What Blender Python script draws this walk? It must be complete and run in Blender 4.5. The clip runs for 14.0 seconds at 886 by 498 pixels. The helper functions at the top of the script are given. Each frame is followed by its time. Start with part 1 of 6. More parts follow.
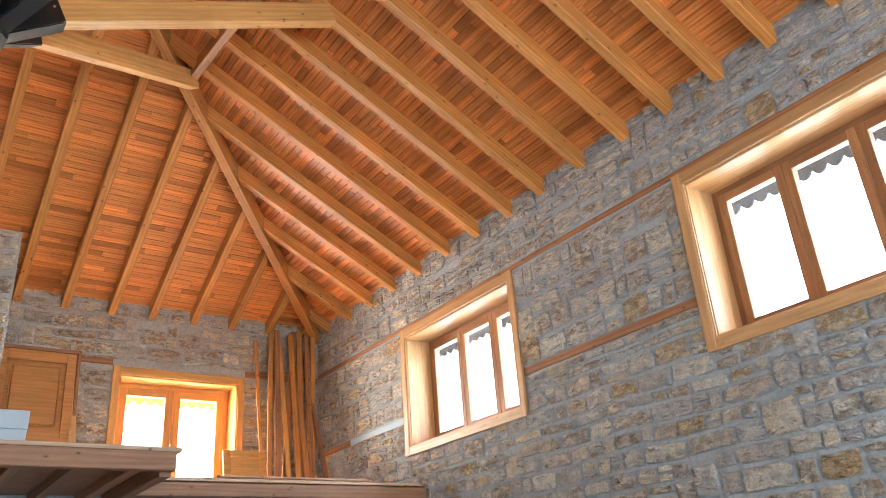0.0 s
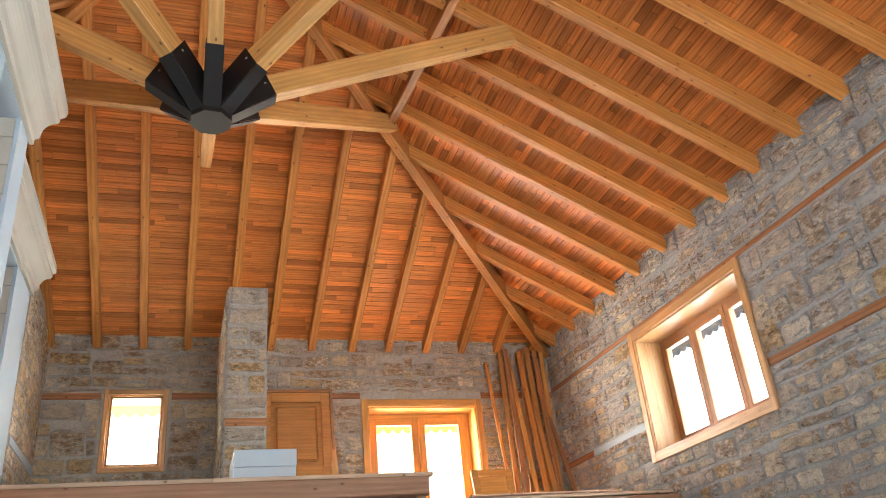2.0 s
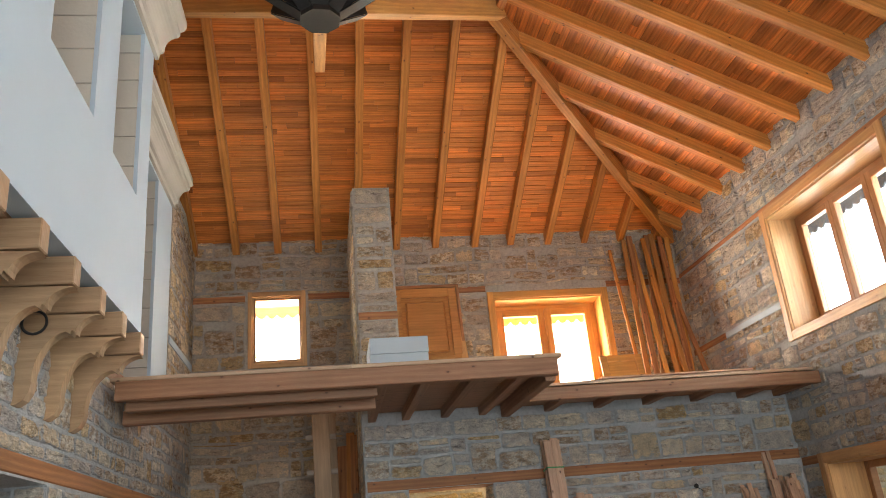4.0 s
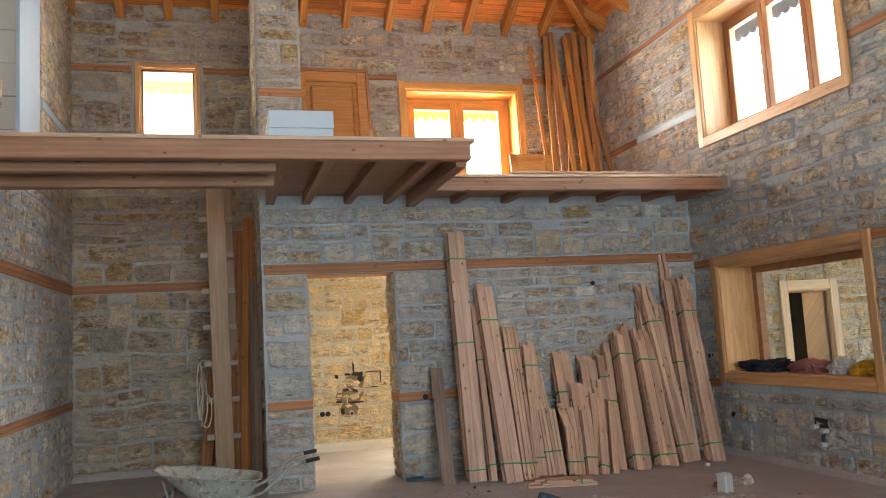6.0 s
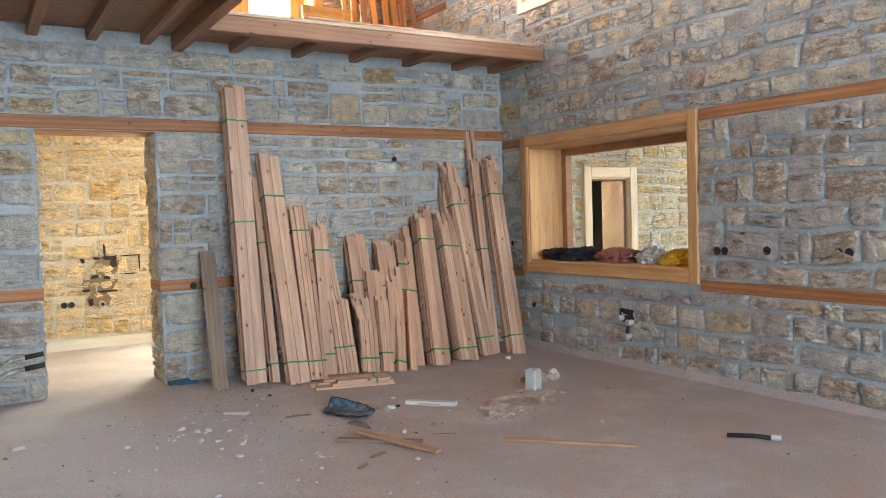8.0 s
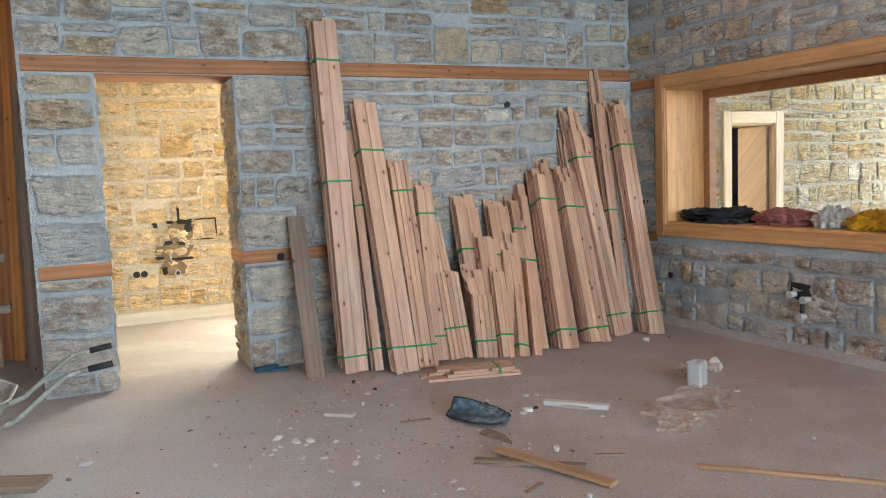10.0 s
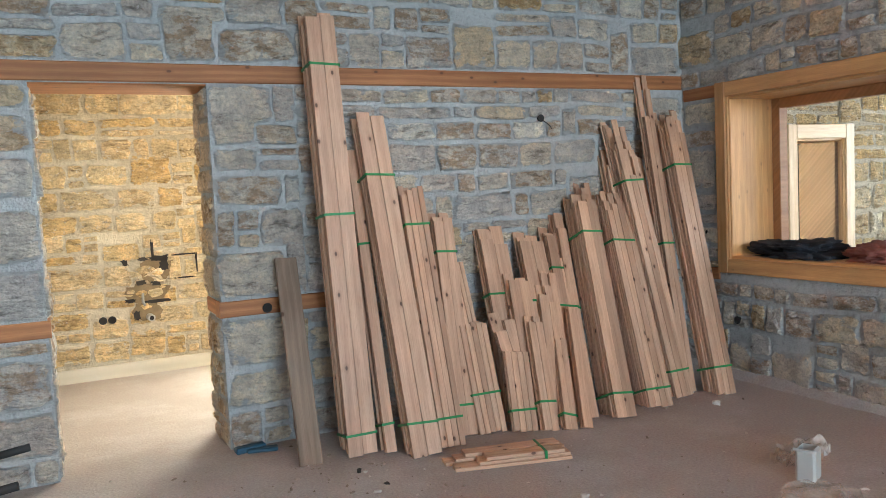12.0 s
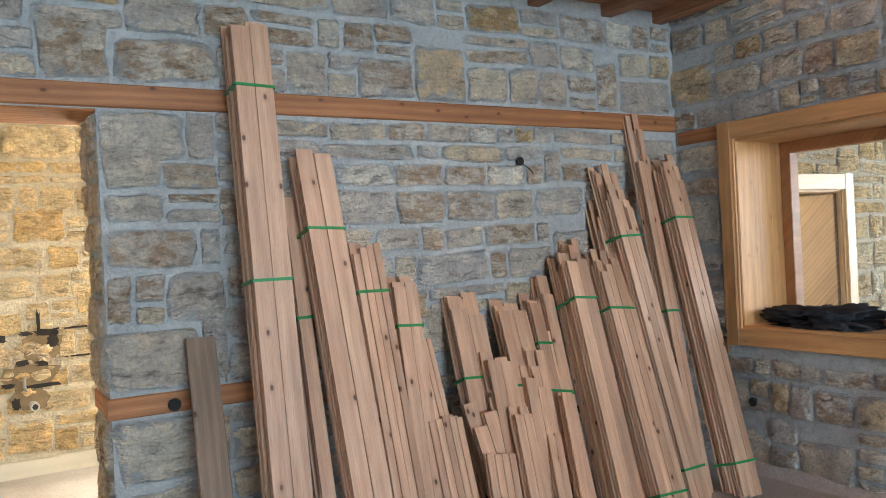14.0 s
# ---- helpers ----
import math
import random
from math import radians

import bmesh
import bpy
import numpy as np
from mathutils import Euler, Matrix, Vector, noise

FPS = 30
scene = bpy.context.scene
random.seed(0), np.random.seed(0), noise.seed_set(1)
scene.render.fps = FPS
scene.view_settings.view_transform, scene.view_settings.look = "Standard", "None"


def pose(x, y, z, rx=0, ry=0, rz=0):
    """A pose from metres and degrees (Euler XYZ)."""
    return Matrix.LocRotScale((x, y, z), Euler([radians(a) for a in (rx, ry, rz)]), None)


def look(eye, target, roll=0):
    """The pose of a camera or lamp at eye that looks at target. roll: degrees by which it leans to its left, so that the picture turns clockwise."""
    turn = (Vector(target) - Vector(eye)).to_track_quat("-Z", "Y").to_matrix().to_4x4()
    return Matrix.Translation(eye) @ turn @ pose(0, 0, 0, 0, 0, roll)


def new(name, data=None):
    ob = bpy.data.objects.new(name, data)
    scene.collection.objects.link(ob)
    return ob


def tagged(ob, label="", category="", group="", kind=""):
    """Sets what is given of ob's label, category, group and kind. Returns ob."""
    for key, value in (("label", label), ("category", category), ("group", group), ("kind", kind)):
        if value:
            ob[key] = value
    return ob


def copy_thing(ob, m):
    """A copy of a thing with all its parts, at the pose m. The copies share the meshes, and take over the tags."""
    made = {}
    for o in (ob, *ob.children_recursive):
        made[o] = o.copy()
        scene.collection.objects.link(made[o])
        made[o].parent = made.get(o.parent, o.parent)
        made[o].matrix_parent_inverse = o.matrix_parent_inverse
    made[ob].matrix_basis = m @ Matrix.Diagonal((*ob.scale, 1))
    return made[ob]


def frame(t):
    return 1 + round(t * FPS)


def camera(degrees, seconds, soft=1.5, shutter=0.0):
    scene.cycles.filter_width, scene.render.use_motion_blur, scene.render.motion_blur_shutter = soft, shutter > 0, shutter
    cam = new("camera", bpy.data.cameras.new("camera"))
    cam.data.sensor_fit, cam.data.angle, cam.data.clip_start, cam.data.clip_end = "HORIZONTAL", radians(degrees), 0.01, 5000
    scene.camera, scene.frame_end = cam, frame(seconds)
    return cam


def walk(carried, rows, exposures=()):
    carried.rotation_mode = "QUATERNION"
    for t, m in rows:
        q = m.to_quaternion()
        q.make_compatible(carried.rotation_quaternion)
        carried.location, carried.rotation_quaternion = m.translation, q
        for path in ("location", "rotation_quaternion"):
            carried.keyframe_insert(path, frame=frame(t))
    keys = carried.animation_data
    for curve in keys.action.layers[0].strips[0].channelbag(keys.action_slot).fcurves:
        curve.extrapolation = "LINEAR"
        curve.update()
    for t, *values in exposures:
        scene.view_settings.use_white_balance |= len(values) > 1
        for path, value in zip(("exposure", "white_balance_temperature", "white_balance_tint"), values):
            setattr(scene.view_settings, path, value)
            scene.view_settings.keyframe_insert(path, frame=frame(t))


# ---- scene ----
cam = camera(58.6, 14.0, 0.9)
PATH = [
    (0, (-5.073, -8.242, 1.638), (-3.993, -6.775, 2.463), -4.4),
    (0.5, (-5.075, -8.256, 1.64), (-4.104, -6.736, 2.505), -5.1),
    (1, (-5.073, -8.266, 1.643), (-4.215, -6.696, 2.535), -5.5),
    (1.5, (-5.08, -8.267, 1.648), (-4.346, -6.639, 2.549), -5.7),
    (2, (-5.077, -8.27, 1.637), (-4.48, -6.584, 2.532), -5.8),
    (2.5, (-5.08, -8.264, 1.624), (-4.608, -6.528, 2.497), -5.8),
    (2.7, (-5.069, -8.268, 1.622), (-4.642, -6.513, 2.481), -5.6),
    (4.8, (-5.082, -8.133, 1.449), (-4.788, -6.232, 1.996), -4.9),
    (5, (-5.091, -8.095, 1.447), (-4.775, -6.184, 1.948), -4.6),
    (5.5, (-5.092, -7.996, 1.431), (-4.689, -6.072, 1.797), -3.8),
    (6, (-5.021, -7.769, 1.38), (-4.497, -5.851, 1.599), -3.2),
    (6.5, (-4.907, -7.523, 1.357), (-4.177, -5.663, 1.452), -3.0),
    (7, (-4.821, -7.263, 1.302), (-3.88, -5.498, 1.317), -2.3),
    (7.2, (-4.778, -7.152, 1.295), (-3.759, -5.43, 1.288), -2.2),
    (9.3, (-4.669, -5.91, 1.351), (-3.696, -4.171, 1.172), -1.8),
    (9.5, (-4.631, -5.804, 1.357), (-3.688, -4.05, 1.171), -1.8),
    (10, (-4.583, -5.523, 1.339), (-3.708, -3.736, 1.145), -2.3),
    (10.5, (-4.548, -5.248, 1.358), (-3.732, -3.432, 1.167), -2.8),
    (11, (-4.428, -4.964, 1.383), (-3.641, -3.135, 1.199), -3.0),
    (11.5, (-4.315, -4.744, 1.396), (-3.488, -2.931, 1.224), -2.9),
    (12, (-4.225, -4.479, 1.41), (-3.346, -2.688, 1.261), -2.8),
    (12.5, (-4.118, -4.242, 1.395), (-3.233, -2.451, 1.287), -2.5),
    (13, (-3.99, -4.001, 1.413), (-3.091, -2.216, 1.341), -2.4),
    (13.5, (-3.944, -3.739, 1.399), (-2.997, -1.977, 1.363), -2.6),
    (14, (-3.908, -3.519, 1.412), (-2.872, -1.808, 1.403), -2.9),
]
walk(cam, [(t, look(eye, target, roll)) for t, eye, target, roll in PATH], [(0.0, 0.35, 6300, 11), (1.5, 0.34, 6350, 11), (2.5, 0.20, 7200, 15), (4.8, -0.1, 7300, 15), (5.1, -0.25, 7300, 15), (5.6, -1.0, 7300, 13), (6.0, 0.32, 6600, 11), (6.3, 0.60, 6300, 10), (7.2, 0.84, 6150, 8), (9.5, 1.05, 6150, 8), (12.0, 0.93, 6200, 8), (14.0, 0.93, 6200, 8)])

# ---- world, sun and large lights ----
SUN_ELEVATION, SUN_AZIMUTH = 47.0, 20.0  # azimuth from +y towards +x
world = bpy.data.worlds.new("sky")
scene.world = world
world.use_nodes = True
wn = world.node_tree.nodes
sky = wn.new("ShaderNodeTexSky")
sky.sky_type, sky.sun_disc = "NISHITA", False
sky.sun_elevation, sky.sun_rotation = radians(SUN_ELEVATION), radians(SUN_AZIMUTH)
wn["Background"].inputs["Strength"].default_value = 0.15
world.node_tree.links.new(sky.outputs[0], wn["Background"].inputs["Color"])


def sun_lamp(strength, angle, color):
    data = bpy.data.lights.new("sun", "SUN")
    data.energy, data.angle, data.color = strength, radians(angle), color
    e, a = radians(SUN_ELEVATION), radians(SUN_AZIMUTH)
    way = Vector((math.cos(e) * math.sin(a), math.cos(e) * math.cos(a), math.sin(e)))
    ob = new("sun", data)
    ob.matrix_world = look(way * 30, (0, 0, 0))


def window_light(name, place, target, width, height, watts, color=(0.85, 0.93, 1.0)):
    """Area light at an opening: sky light, or fill added at unseen ones."""
    data = bpy.data.lights.new(name, "AREA")
    data.shape, data.size, data.size_y, data.energy, data.color = "RECTANGLE", width, height, watts, color
    ob = new(name, data)
    ob.matrix_world = look(place, target)


sun_lamp(5.0, 0.6, (1.0, 0.93, 0.82))
COOL, WARM = (0.74, 0.90, 1.0), (1.0, 0.93, 0.80)
window_light("sky_east", (1.6, -2.0, 4.1), (-3, -2.0, 4.1), 12.0, 2.0, 1600, COOL)
window_light("sky_north", (-3.6, 3.5, 3.95), (-3.6, 0, 3.95), 6.6, 2.0, 2700, WARM)
# fill from behind the camera, through an unseen opening added for it
window_light("fill_south", (-3.2, -12.0, 2.2), (-3.2, 0, 2.1), 5.0, 2.4, 400, (0.74, 0.89, 1.0))
# fill for the upper west room, added at an unseen opening
window_light("fill_west_room", (-10.1, -5.0, 4.55), (-4, -5.0, 4.55), 4.8, 1.2, 30, COOL)
window_light("sky_back_room_window", (-2.0, 2.9, 1.5), (-3.1, 0.4, 0.3), 1.5, 1.2, 105, (1.0, 0.90, 0.70))
# side fill added in an unseen hole; a passage lies behind, not sky
window_light("fill_back_room_side", (0.2, 1.45, 1.5), (-3.6, 1.9, 0.9), 1.1, 1.1, 400, (1.0, 0.88, 0.64))
window_light("sky_side_room_window", (7.9, -2.0, 1.6), (3.0, -1.0, 1.2), 4.0, 2.0, 340, (0.95, 0.98, 1.0))


# ---- materials ----
class Nodes:
    def __init__(self, name):
        self.mat = bpy.data.materials.new(name)
        self.mat.use_nodes = True
        self.tree = self.mat.node_tree
        self.bsdf = self.tree.nodes["Principled BSDF"]

    def add(self, kind, **values):
        node = self.tree.nodes.new(kind)
        for key, value in values.items():
            node.inputs[key.replace("_", " ")].default_value = value
        return node

    def link(self, a, b):
        self.tree.links.new(a, b)

    def math(self, op, a, b=0.0):
        node = self.tree.nodes.new("ShaderNodeMath")
        node.operation = op
        for n, v in enumerate((a, b)):
            if isinstance(v, (int, float)):
                node.inputs[n].default_value = v
            else:
                self.link(v, node.inputs[n])
        return node.outputs[0]

    def ramp(self, fac, stops):
        node = self.tree.nodes.new("ShaderNodeValToRGB")
        el = node.color_ramp.elements
        while len(el) < len(stops):
            el.new(0.5)
        for e, (p, c) in zip(el, stops):
            e.position, e.color = p, (*c, 1)
        self.link(fac, node.inputs["Fac"])
        return node.outputs["Color"]

    def mix(self, fac, a, b, blend="MIX"):
        node = self.tree.nodes.new("ShaderNodeMix")
        node.data_type, node.blend_type = "RGBA", blend
        for sock, v in ((node.inputs[0], fac), (node.inputs[6], a), (node.inputs[7], b)):
            if isinstance(v, tuple):
                sock.default_value = (*v, 1)
            elif isinstance(v, (int, float)):
                sock.default_value = v
            else:
                self.link(v, sock)
        return node.outputs[2]

    def coords(self, source="Object", scale=(1, 1, 1), shift=None):
        tex = self.tree.nodes.new("ShaderNodeTexCoord")
        m = self.tree.nodes.new("ShaderNodeMapping")
        m.inputs["Scale"].default_value = scale
        self.link(tex.outputs[source], m.inputs["Vector"])
        if shift is not None:
            comb = self.tree.nodes.new("ShaderNodeCombineXYZ")
            for n in range(3):
                self.link(self.math("MULTIPLY", shift, 7.3 + 5 * n), comb.inputs[n])
            self.link(comb.outputs[0], m.inputs["Location"])
        return m.outputs[0]

    def noise(self, vec, scale, detail=4.0, rough=0.55):
        node = self.add("ShaderNodeTexNoise", Scale=scale, Detail=detail, Roughness=rough)
        self.link(vec, node.inputs["Vector"])
        return node.outputs["Fac"]

    def random(self):
        """One number a piece, whether it is an object of its own or an island."""
        ob = self.tree.nodes.new("ShaderNodeObjectInfo").outputs["Random"]
        isl = self.tree.nodes.new("ShaderNodeNewGeometry").outputs["Random Per Island"]
        return self.math("FRACT", self.math("ADD", ob, isl))

    def finish(self, color, rough=0.8, bump=None, strength=0.3, distance=0.01, metallic=0.0):
        for sock, v in ((self.bsdf.inputs["Base Color"], color), (self.bsdf.inputs["Roughness"], rough)):
            if isinstance(v, tuple):
                sock.default_value = (*v, 1)
            elif isinstance(v, (int, float)):
                sock.default_value = v
            else:
                self.link(v, sock)
        self.bsdf.inputs["Metallic"].default_value = metallic
        if bump is not None:
            node = self.add("ShaderNodeBump", Strength=strength, Distance=distance)
            self.link(bump, node.inputs["Height"])
            self.link(node.outputs[0], self.bsdf.inputs["Normal"])
        return self.mat


def position(n, scale=(1, 1, 1)):
    m = n.tree.nodes.new("ShaderNodeMapping")
    m.inputs["Scale"].default_value = scale
    n.link(n.tree.nodes.new("ShaderNodeNewGeometry").outputs["Position"], m.inputs["Vector"])
    return m.outputs[0]


def mortar_color(n, a, b):
    tex = position(n)
    col = n.mix(n.ramp(n.noise(tex, 2.3, 6.0, 0.6), [(0.3, (0, 0, 0)), (0.7, (1, 1, 1))]), a, b)
    grit = n.ramp(n.noise(tex, 26.0, 5.0, 0.7), [(0.28, (0.72, 0.72, 0.72)), (0.5, (1, 1, 1)), (0.75, (1.14, 1.14, 1.14))])
    return n.mix(1.0, col, grit, "MULTIPLY")


def mortar_material(name, a, b):
    n = Nodes(name)
    tex = position(n)
    return n.finish(mortar_color(n, a, b), 0.93, n.math("ADD", n.noise(tex, 14.0, 5.0), n.noise(tex, 80.0, 4.0)), 0.9, 0.02)


def stone_material(name, stops, a, b, rusty=0.5):
    """Split sandstone: cleft beds, pits, lime flecks and rust; mortar smears in from the rim."""
    n = Nodes(name)
    r = n.random()
    base = n.ramp(r, stops)
    tex = position(n)
    # thin beds that wander up and down along the course, shifted from stone to stone
    shift = n.tree.nodes.new("ShaderNodeCombineXYZ")
    n.link(n.math("ADD", n.math("MULTIPLY", n.math("SUBTRACT", n.noise(tex, 4.5, 4.0, 0.6), 0.5), 1.6), n.math("MULTIPLY", r, 40.0)), shift.inputs["Z"])
    bent = n.tree.nodes.new("ShaderNodeVectorMath")
    n.link(position(n, (3.0, 3.0, 13.0)), bent.inputs[0])
    n.link(shift.outputs[0], bent.inputs[1])
    strata = n.noise(bent.outputs[0], 1.9, 6.0, 0.66)
    coarse, fine = n.noise(tex, 9.0, 6.0, 0.62), n.noise(tex, 60.0, 5.0, 0.75)
    patches = n.noise(position(n, (1.0, 1.0, 1.8)), 11.0, 6.0, 0.68)
    col = n.mix(1.0, base, n.ramp(coarse, [(0.30, (0.66, 0.64, 0.64)), (0.48, (0.97, 0.96, 0.95)), (0.70, (1.25, 1.20, 1.10))]), "MULTIPLY")
    # rust only on some stones
    some = n.ramp(n.math("FRACT", n.math("MULTIPLY", r, 7.13)), [(0.52, (0, 0, 0)), (0.66, (1, 1, 1))])
    rust = n.ramp(patches, [(0.44, (0, 0, 0)), (0.56, (1, 1, 1))])
    col = n.mix(n.math("MULTIPLY", n.math("MULTIPLY", rust, some), rusty), col, (0.33, 0.165, 0.045))
    pits = n.ramp(strata, [(0.33, (0.20, 0.175, 0.16)), (0.44, (1, 1, 1))])
    col = n.mix(0.7, col, n.mix(1.0, col, pits, "MULTIPLY"))
    fleck = n.ramp(n.noise(position(n, (1.0, 1.0, 1.7)), 27.0, 6.0, 0.72), [(0.585, (0, 0, 0)), (0.65, (1, 1, 1))])
    col = n.mix(n.math("MULTIPLY", fleck, 0.6), col, (0.72, 0.71, 0.67))
    col = n.mix(1.0, col, n.ramp(fine, [(0.3, (0.68, 0.68, 0.68)), (0.5, (1, 1, 1)), (0.72, (1.24, 1.24, 1.24))]), "MULTIPLY")
    attr = n.tree.nodes.new("ShaderNodeAttribute")
    attr.attribute_name = "rim"
    ragged = n.math("ADD", n.math("MULTIPLY", n.math("SUBTRACT", n.noise(tex, 7.0, 5.0, 0.62), 0.5), 2.4), n.math("MULTIPLY", n.math("SUBTRACT", patches, 0.5), 1.6))
    mask = n.ramp(n.math("ADD", attr.outputs["Fac"], ragged), [(0.50, (0, 0, 0)), (0.70, (1, 1, 1))])
    col = n.mix(n.math("MULTIPLY", mask, 0.9), col, mortar_color(n, a, b))
    height = n.math("ADD", n.math("ADD", n.math("MULTIPLY", coarse, 1.6), n.math("MULTIPLY", strata, 3.0)), n.math("ADD", n.math("MULTIPLY", fine, 0.35), n.math("MULTIPLY", patches, 1.2)))
    return n.finish(col, 0.9, height, 1.0, 0.03)


def wood_material(name, dark, light, grain=1.0, rough=0.55, source="Object", knots=0.8, tone=0.5, figure=0.5):
    """Sawn softwood; the grain runs along the local x on every face."""
    n = Nodes(name)
    r = n.random()
    sep = n.tree.nodes.new("ShaderNodeSeparateXYZ")
    n.link(n.tree.nodes.new("ShaderNodeTexCoord").outputs[source], sep.inputs[0])
    across = n.math("ADD", sep.outputs[1], sep.outputs[2])

    def flat(sx, sy):
        comb = n.tree.nodes.new("ShaderNodeCombineXYZ")
        n.link(n.math("ADD", n.math("MULTIPLY", sep.outputs[0], sx), n.math("MULTIPLY", r, 37.0)), comb.inputs[0])
        n.link(n.math("ADD", n.math("MULTIPLY", across, sy), n.math("MULTIPLY", r, 91.0)), comb.inputs[1])
        return comb.outputs[0]

    rings = n.add("ShaderNodeTexWave", Scale=1.0, Distortion=6.0, Detail=3.0, Detail_Scale=1.0)
    n.link(flat(0.7, 9.0 * grain), rings.inputs["Vector"])
    rings.bands_direction = "Y"
    streak = n.noise(flat(6.0, 260.0), 1.0, 4.0, 0.7)
    cloud = n.noise(flat(1.6, 14.0), 1.0, 5.0, 0.6)
    col = n.mix(n.math("MULTIPLY", rings.outputs["Fac"], figure), light, dark)
    col = n.mix(n.ramp(streak, [(0.47, (0, 0, 0)), (0.66, (0.6, 0.6, 0.6))]), col, dark)
    col = n.mix(1.0, col, n.ramp(cloud, [(0.3, (0.80, 0.76, 0.72)), (0.7, (1.16, 1.16, 1.14))]), "MULTIPLY")
    tint = n.ramp(r, [(0.0, (0.60, 0.52, 0.46)), (0.25, (0.90, 0.84, 0.80)), (0.6, (1.05, 1.04, 1.0)), (0.8, (1.1, 1.0, 0.92)), (1.0, (1.30, 1.25, 1.15))])
    col = n.mix(tone, col, n.mix(1.0, col, tint, "MULTIPLY"))
    vor = n.add("ShaderNodeTexVoronoi", Scale=1.0, Randomness=1.0)
    vor.voronoi_dimensions = "2D"
    n.link(flat(5.0, 8.5), vor.inputs["Vector"])
    few = n.tree.nodes.new("ShaderNodeSeparateColor")
    n.link(vor.outputs["Color"], few.inputs["Color"])
    here = n.math("GREATER_THAN", few.outputs[0], 0.70)
    halo = n.math("MULTIPLY", n.ramp(vor.outputs["Distance"], [(0.06, (1, 1, 1)), (0.17, (0, 0, 0))]), here)
    col = n.mix(n.math("MULTIPLY", halo, knots * 0.4), col, n.mix(1.0, dark, (0.7, 0.55, 0.45), "MULTIPLY"))
    knot = n.math("MULTIPLY", n.ramp(vor.outputs["Distance"], [(0.045, (1, 1, 1)), (0.075, (0, 0, 0))]), here)
    col = n.mix(n.math("MULTIPLY", knot, knots), col, (0.075, 0.03, 0.014))
    return n.finish(col, rough, n.math("ADD", streak, rings.outputs["Fac"]), 0.2, 0.002)


def plain_material(name, color, rough=0.6, metallic=0.0, vary=0.15, scale=6.0, bump=0.2):
    n = Nodes(name)
    tex = n.coords("Object")
    dark = tuple(c * (1 - vary) for c in color)
    light = tuple(min(1.0, c * (1 + vary)) for c in color)
    f, g = n.noise(tex, scale, 5.0), n.noise(tex, scale * 9, 4.0)
    col = n.mix(g, n.mix(f, dark, light), color)
    return n.finish(col, rough, n.math("ADD", f, g), bump, 0.004, metallic)


GREY_A, GREY_B = (0.40, 0.42, 0.425), (0.55, 0.565, 0.56)
# tan stonework, part of the warm north light put into its colour
TAN_A, TAN_B = (0.44, 0.39, 0.325), (0.56, 0.51, 0.44)
SAND_A, SAND_B = (0.58, 0.50, 0.37), (0.68, 0.60, 0.46)
STONE = stone_material("stone", [(0.0, (0.54, 0.50, 0.465)), (0.15, (0.71, 0.645, 0.55)), (0.3, (0.64, 0.62, 0.595)), (0.45, (0.76, 0.67, 0.53)), (0.6, (0.60, 0.55, 0.505)), (0.72, (0.79, 0.73, 0.62)), (0.84, (0.69, 0.53, 0.31)), (0.92, (0.67, 0.65, 0.62)), (1.0, (0.82, 0.78, 0.69))], GREY_A, GREY_B, 0.6)
STONE_TAN_LIT = stone_material("stone_tan_lit", [(0.0, (0.48, 0.395, 0.31)), (0.2, (0.70, 0.57, 0.42)), (0.4, (0.58, 0.50, 0.41)), (0.6, (0.76, 0.64, 0.47)), (0.8, (0.64, 0.46, 0.25)), (1.0, (0.80, 0.71, 0.55))], TAN_A, TAN_B, 0.7)
STONE_YELLOW = stone_material("stone_yellow", [(0.0, (0.64, 0.50, 0.29)), (0.25, (0.75, 0.61, 0.38)), (0.45, (0.70, 0.48, 0.20)), (0.6, (0.80, 0.69, 0.48)), (0.8, (0.72, 0.52, 0.24)), (1.0, (0.83, 0.75, 0.58))], SAND_A, SAND_B, 0.4)
MORTAR = mortar_material("mortar", GREY_A, GREY_B)
MORTAR_TAN_LIT = mortar_material("mortar_tan_lit", TAN_A, TAN_B)
MORTAR_YELLOW = mortar_material("mortar_yellow", SAND_A, SAND_B)
RAFTER = wood_material("rafter_wood", (0.42, 0.15, 0.032), (0.66, 0.295, 0.075), 0.8, 0.5, tone=0.6)
CEILING = wood_material("ceiling_wood", (0.48, 0.135, 0.03), (0.80, 0.315, 0.08), 0.9, 0.5, "UV", 0.2, 1.0)
STRUT = wood_material("strut_wood", (0.48, 0.225, 0.065), (0.70, 0.385, 0.125), 0.8, 0.5)
JOINERY = wood_material("joinery_wood", (0.47, 0.24, 0.10), (0.64, 0.38, 0.17), 0.8, 0.42, knots=0.25, figure=0.3)
# joinery pine with the sun's orange glow put into its colour
SUNLIT_PINE = wood_material("sunlit_pine_wood", (0.50, 0.215, 0.05), (0.66, 0.335, 0.09), 0.8, 0.42, knots=0.2, figure=0.3)
PANEL = wood_material("door_wood", (0.36, 0.15, 0.042), (0.52, 0.25, 0.08), 0.8, 0.42, knots=0.15, figure=0.35)
CREAMWOOD = wood_material("pale_pine_wood", (0.60, 0.40, 0.21), (0.76, 0.58, 0.36), 0.8, 0.45, knots=0.15, figure=0.3)
SASH = wood_material("sash_wood", (0.3, 0.135, 0.06), (0.42, 0.21, 0.095), 0.8, 0.4, knots=0.1, figure=0.3)
BELT = wood_material("belt_wood", (0.26, 0.1, 0.038), (0.46, 0.21, 0.085), 0.8, 0.65, figure=0.65)
BOARD = wood_material("board_wood", (0.35, 0.20, 0.13), (0.60, 0.405, 0.29), 0.8, 0.48, knots=0.95, tone=0.6, figure=0.22)
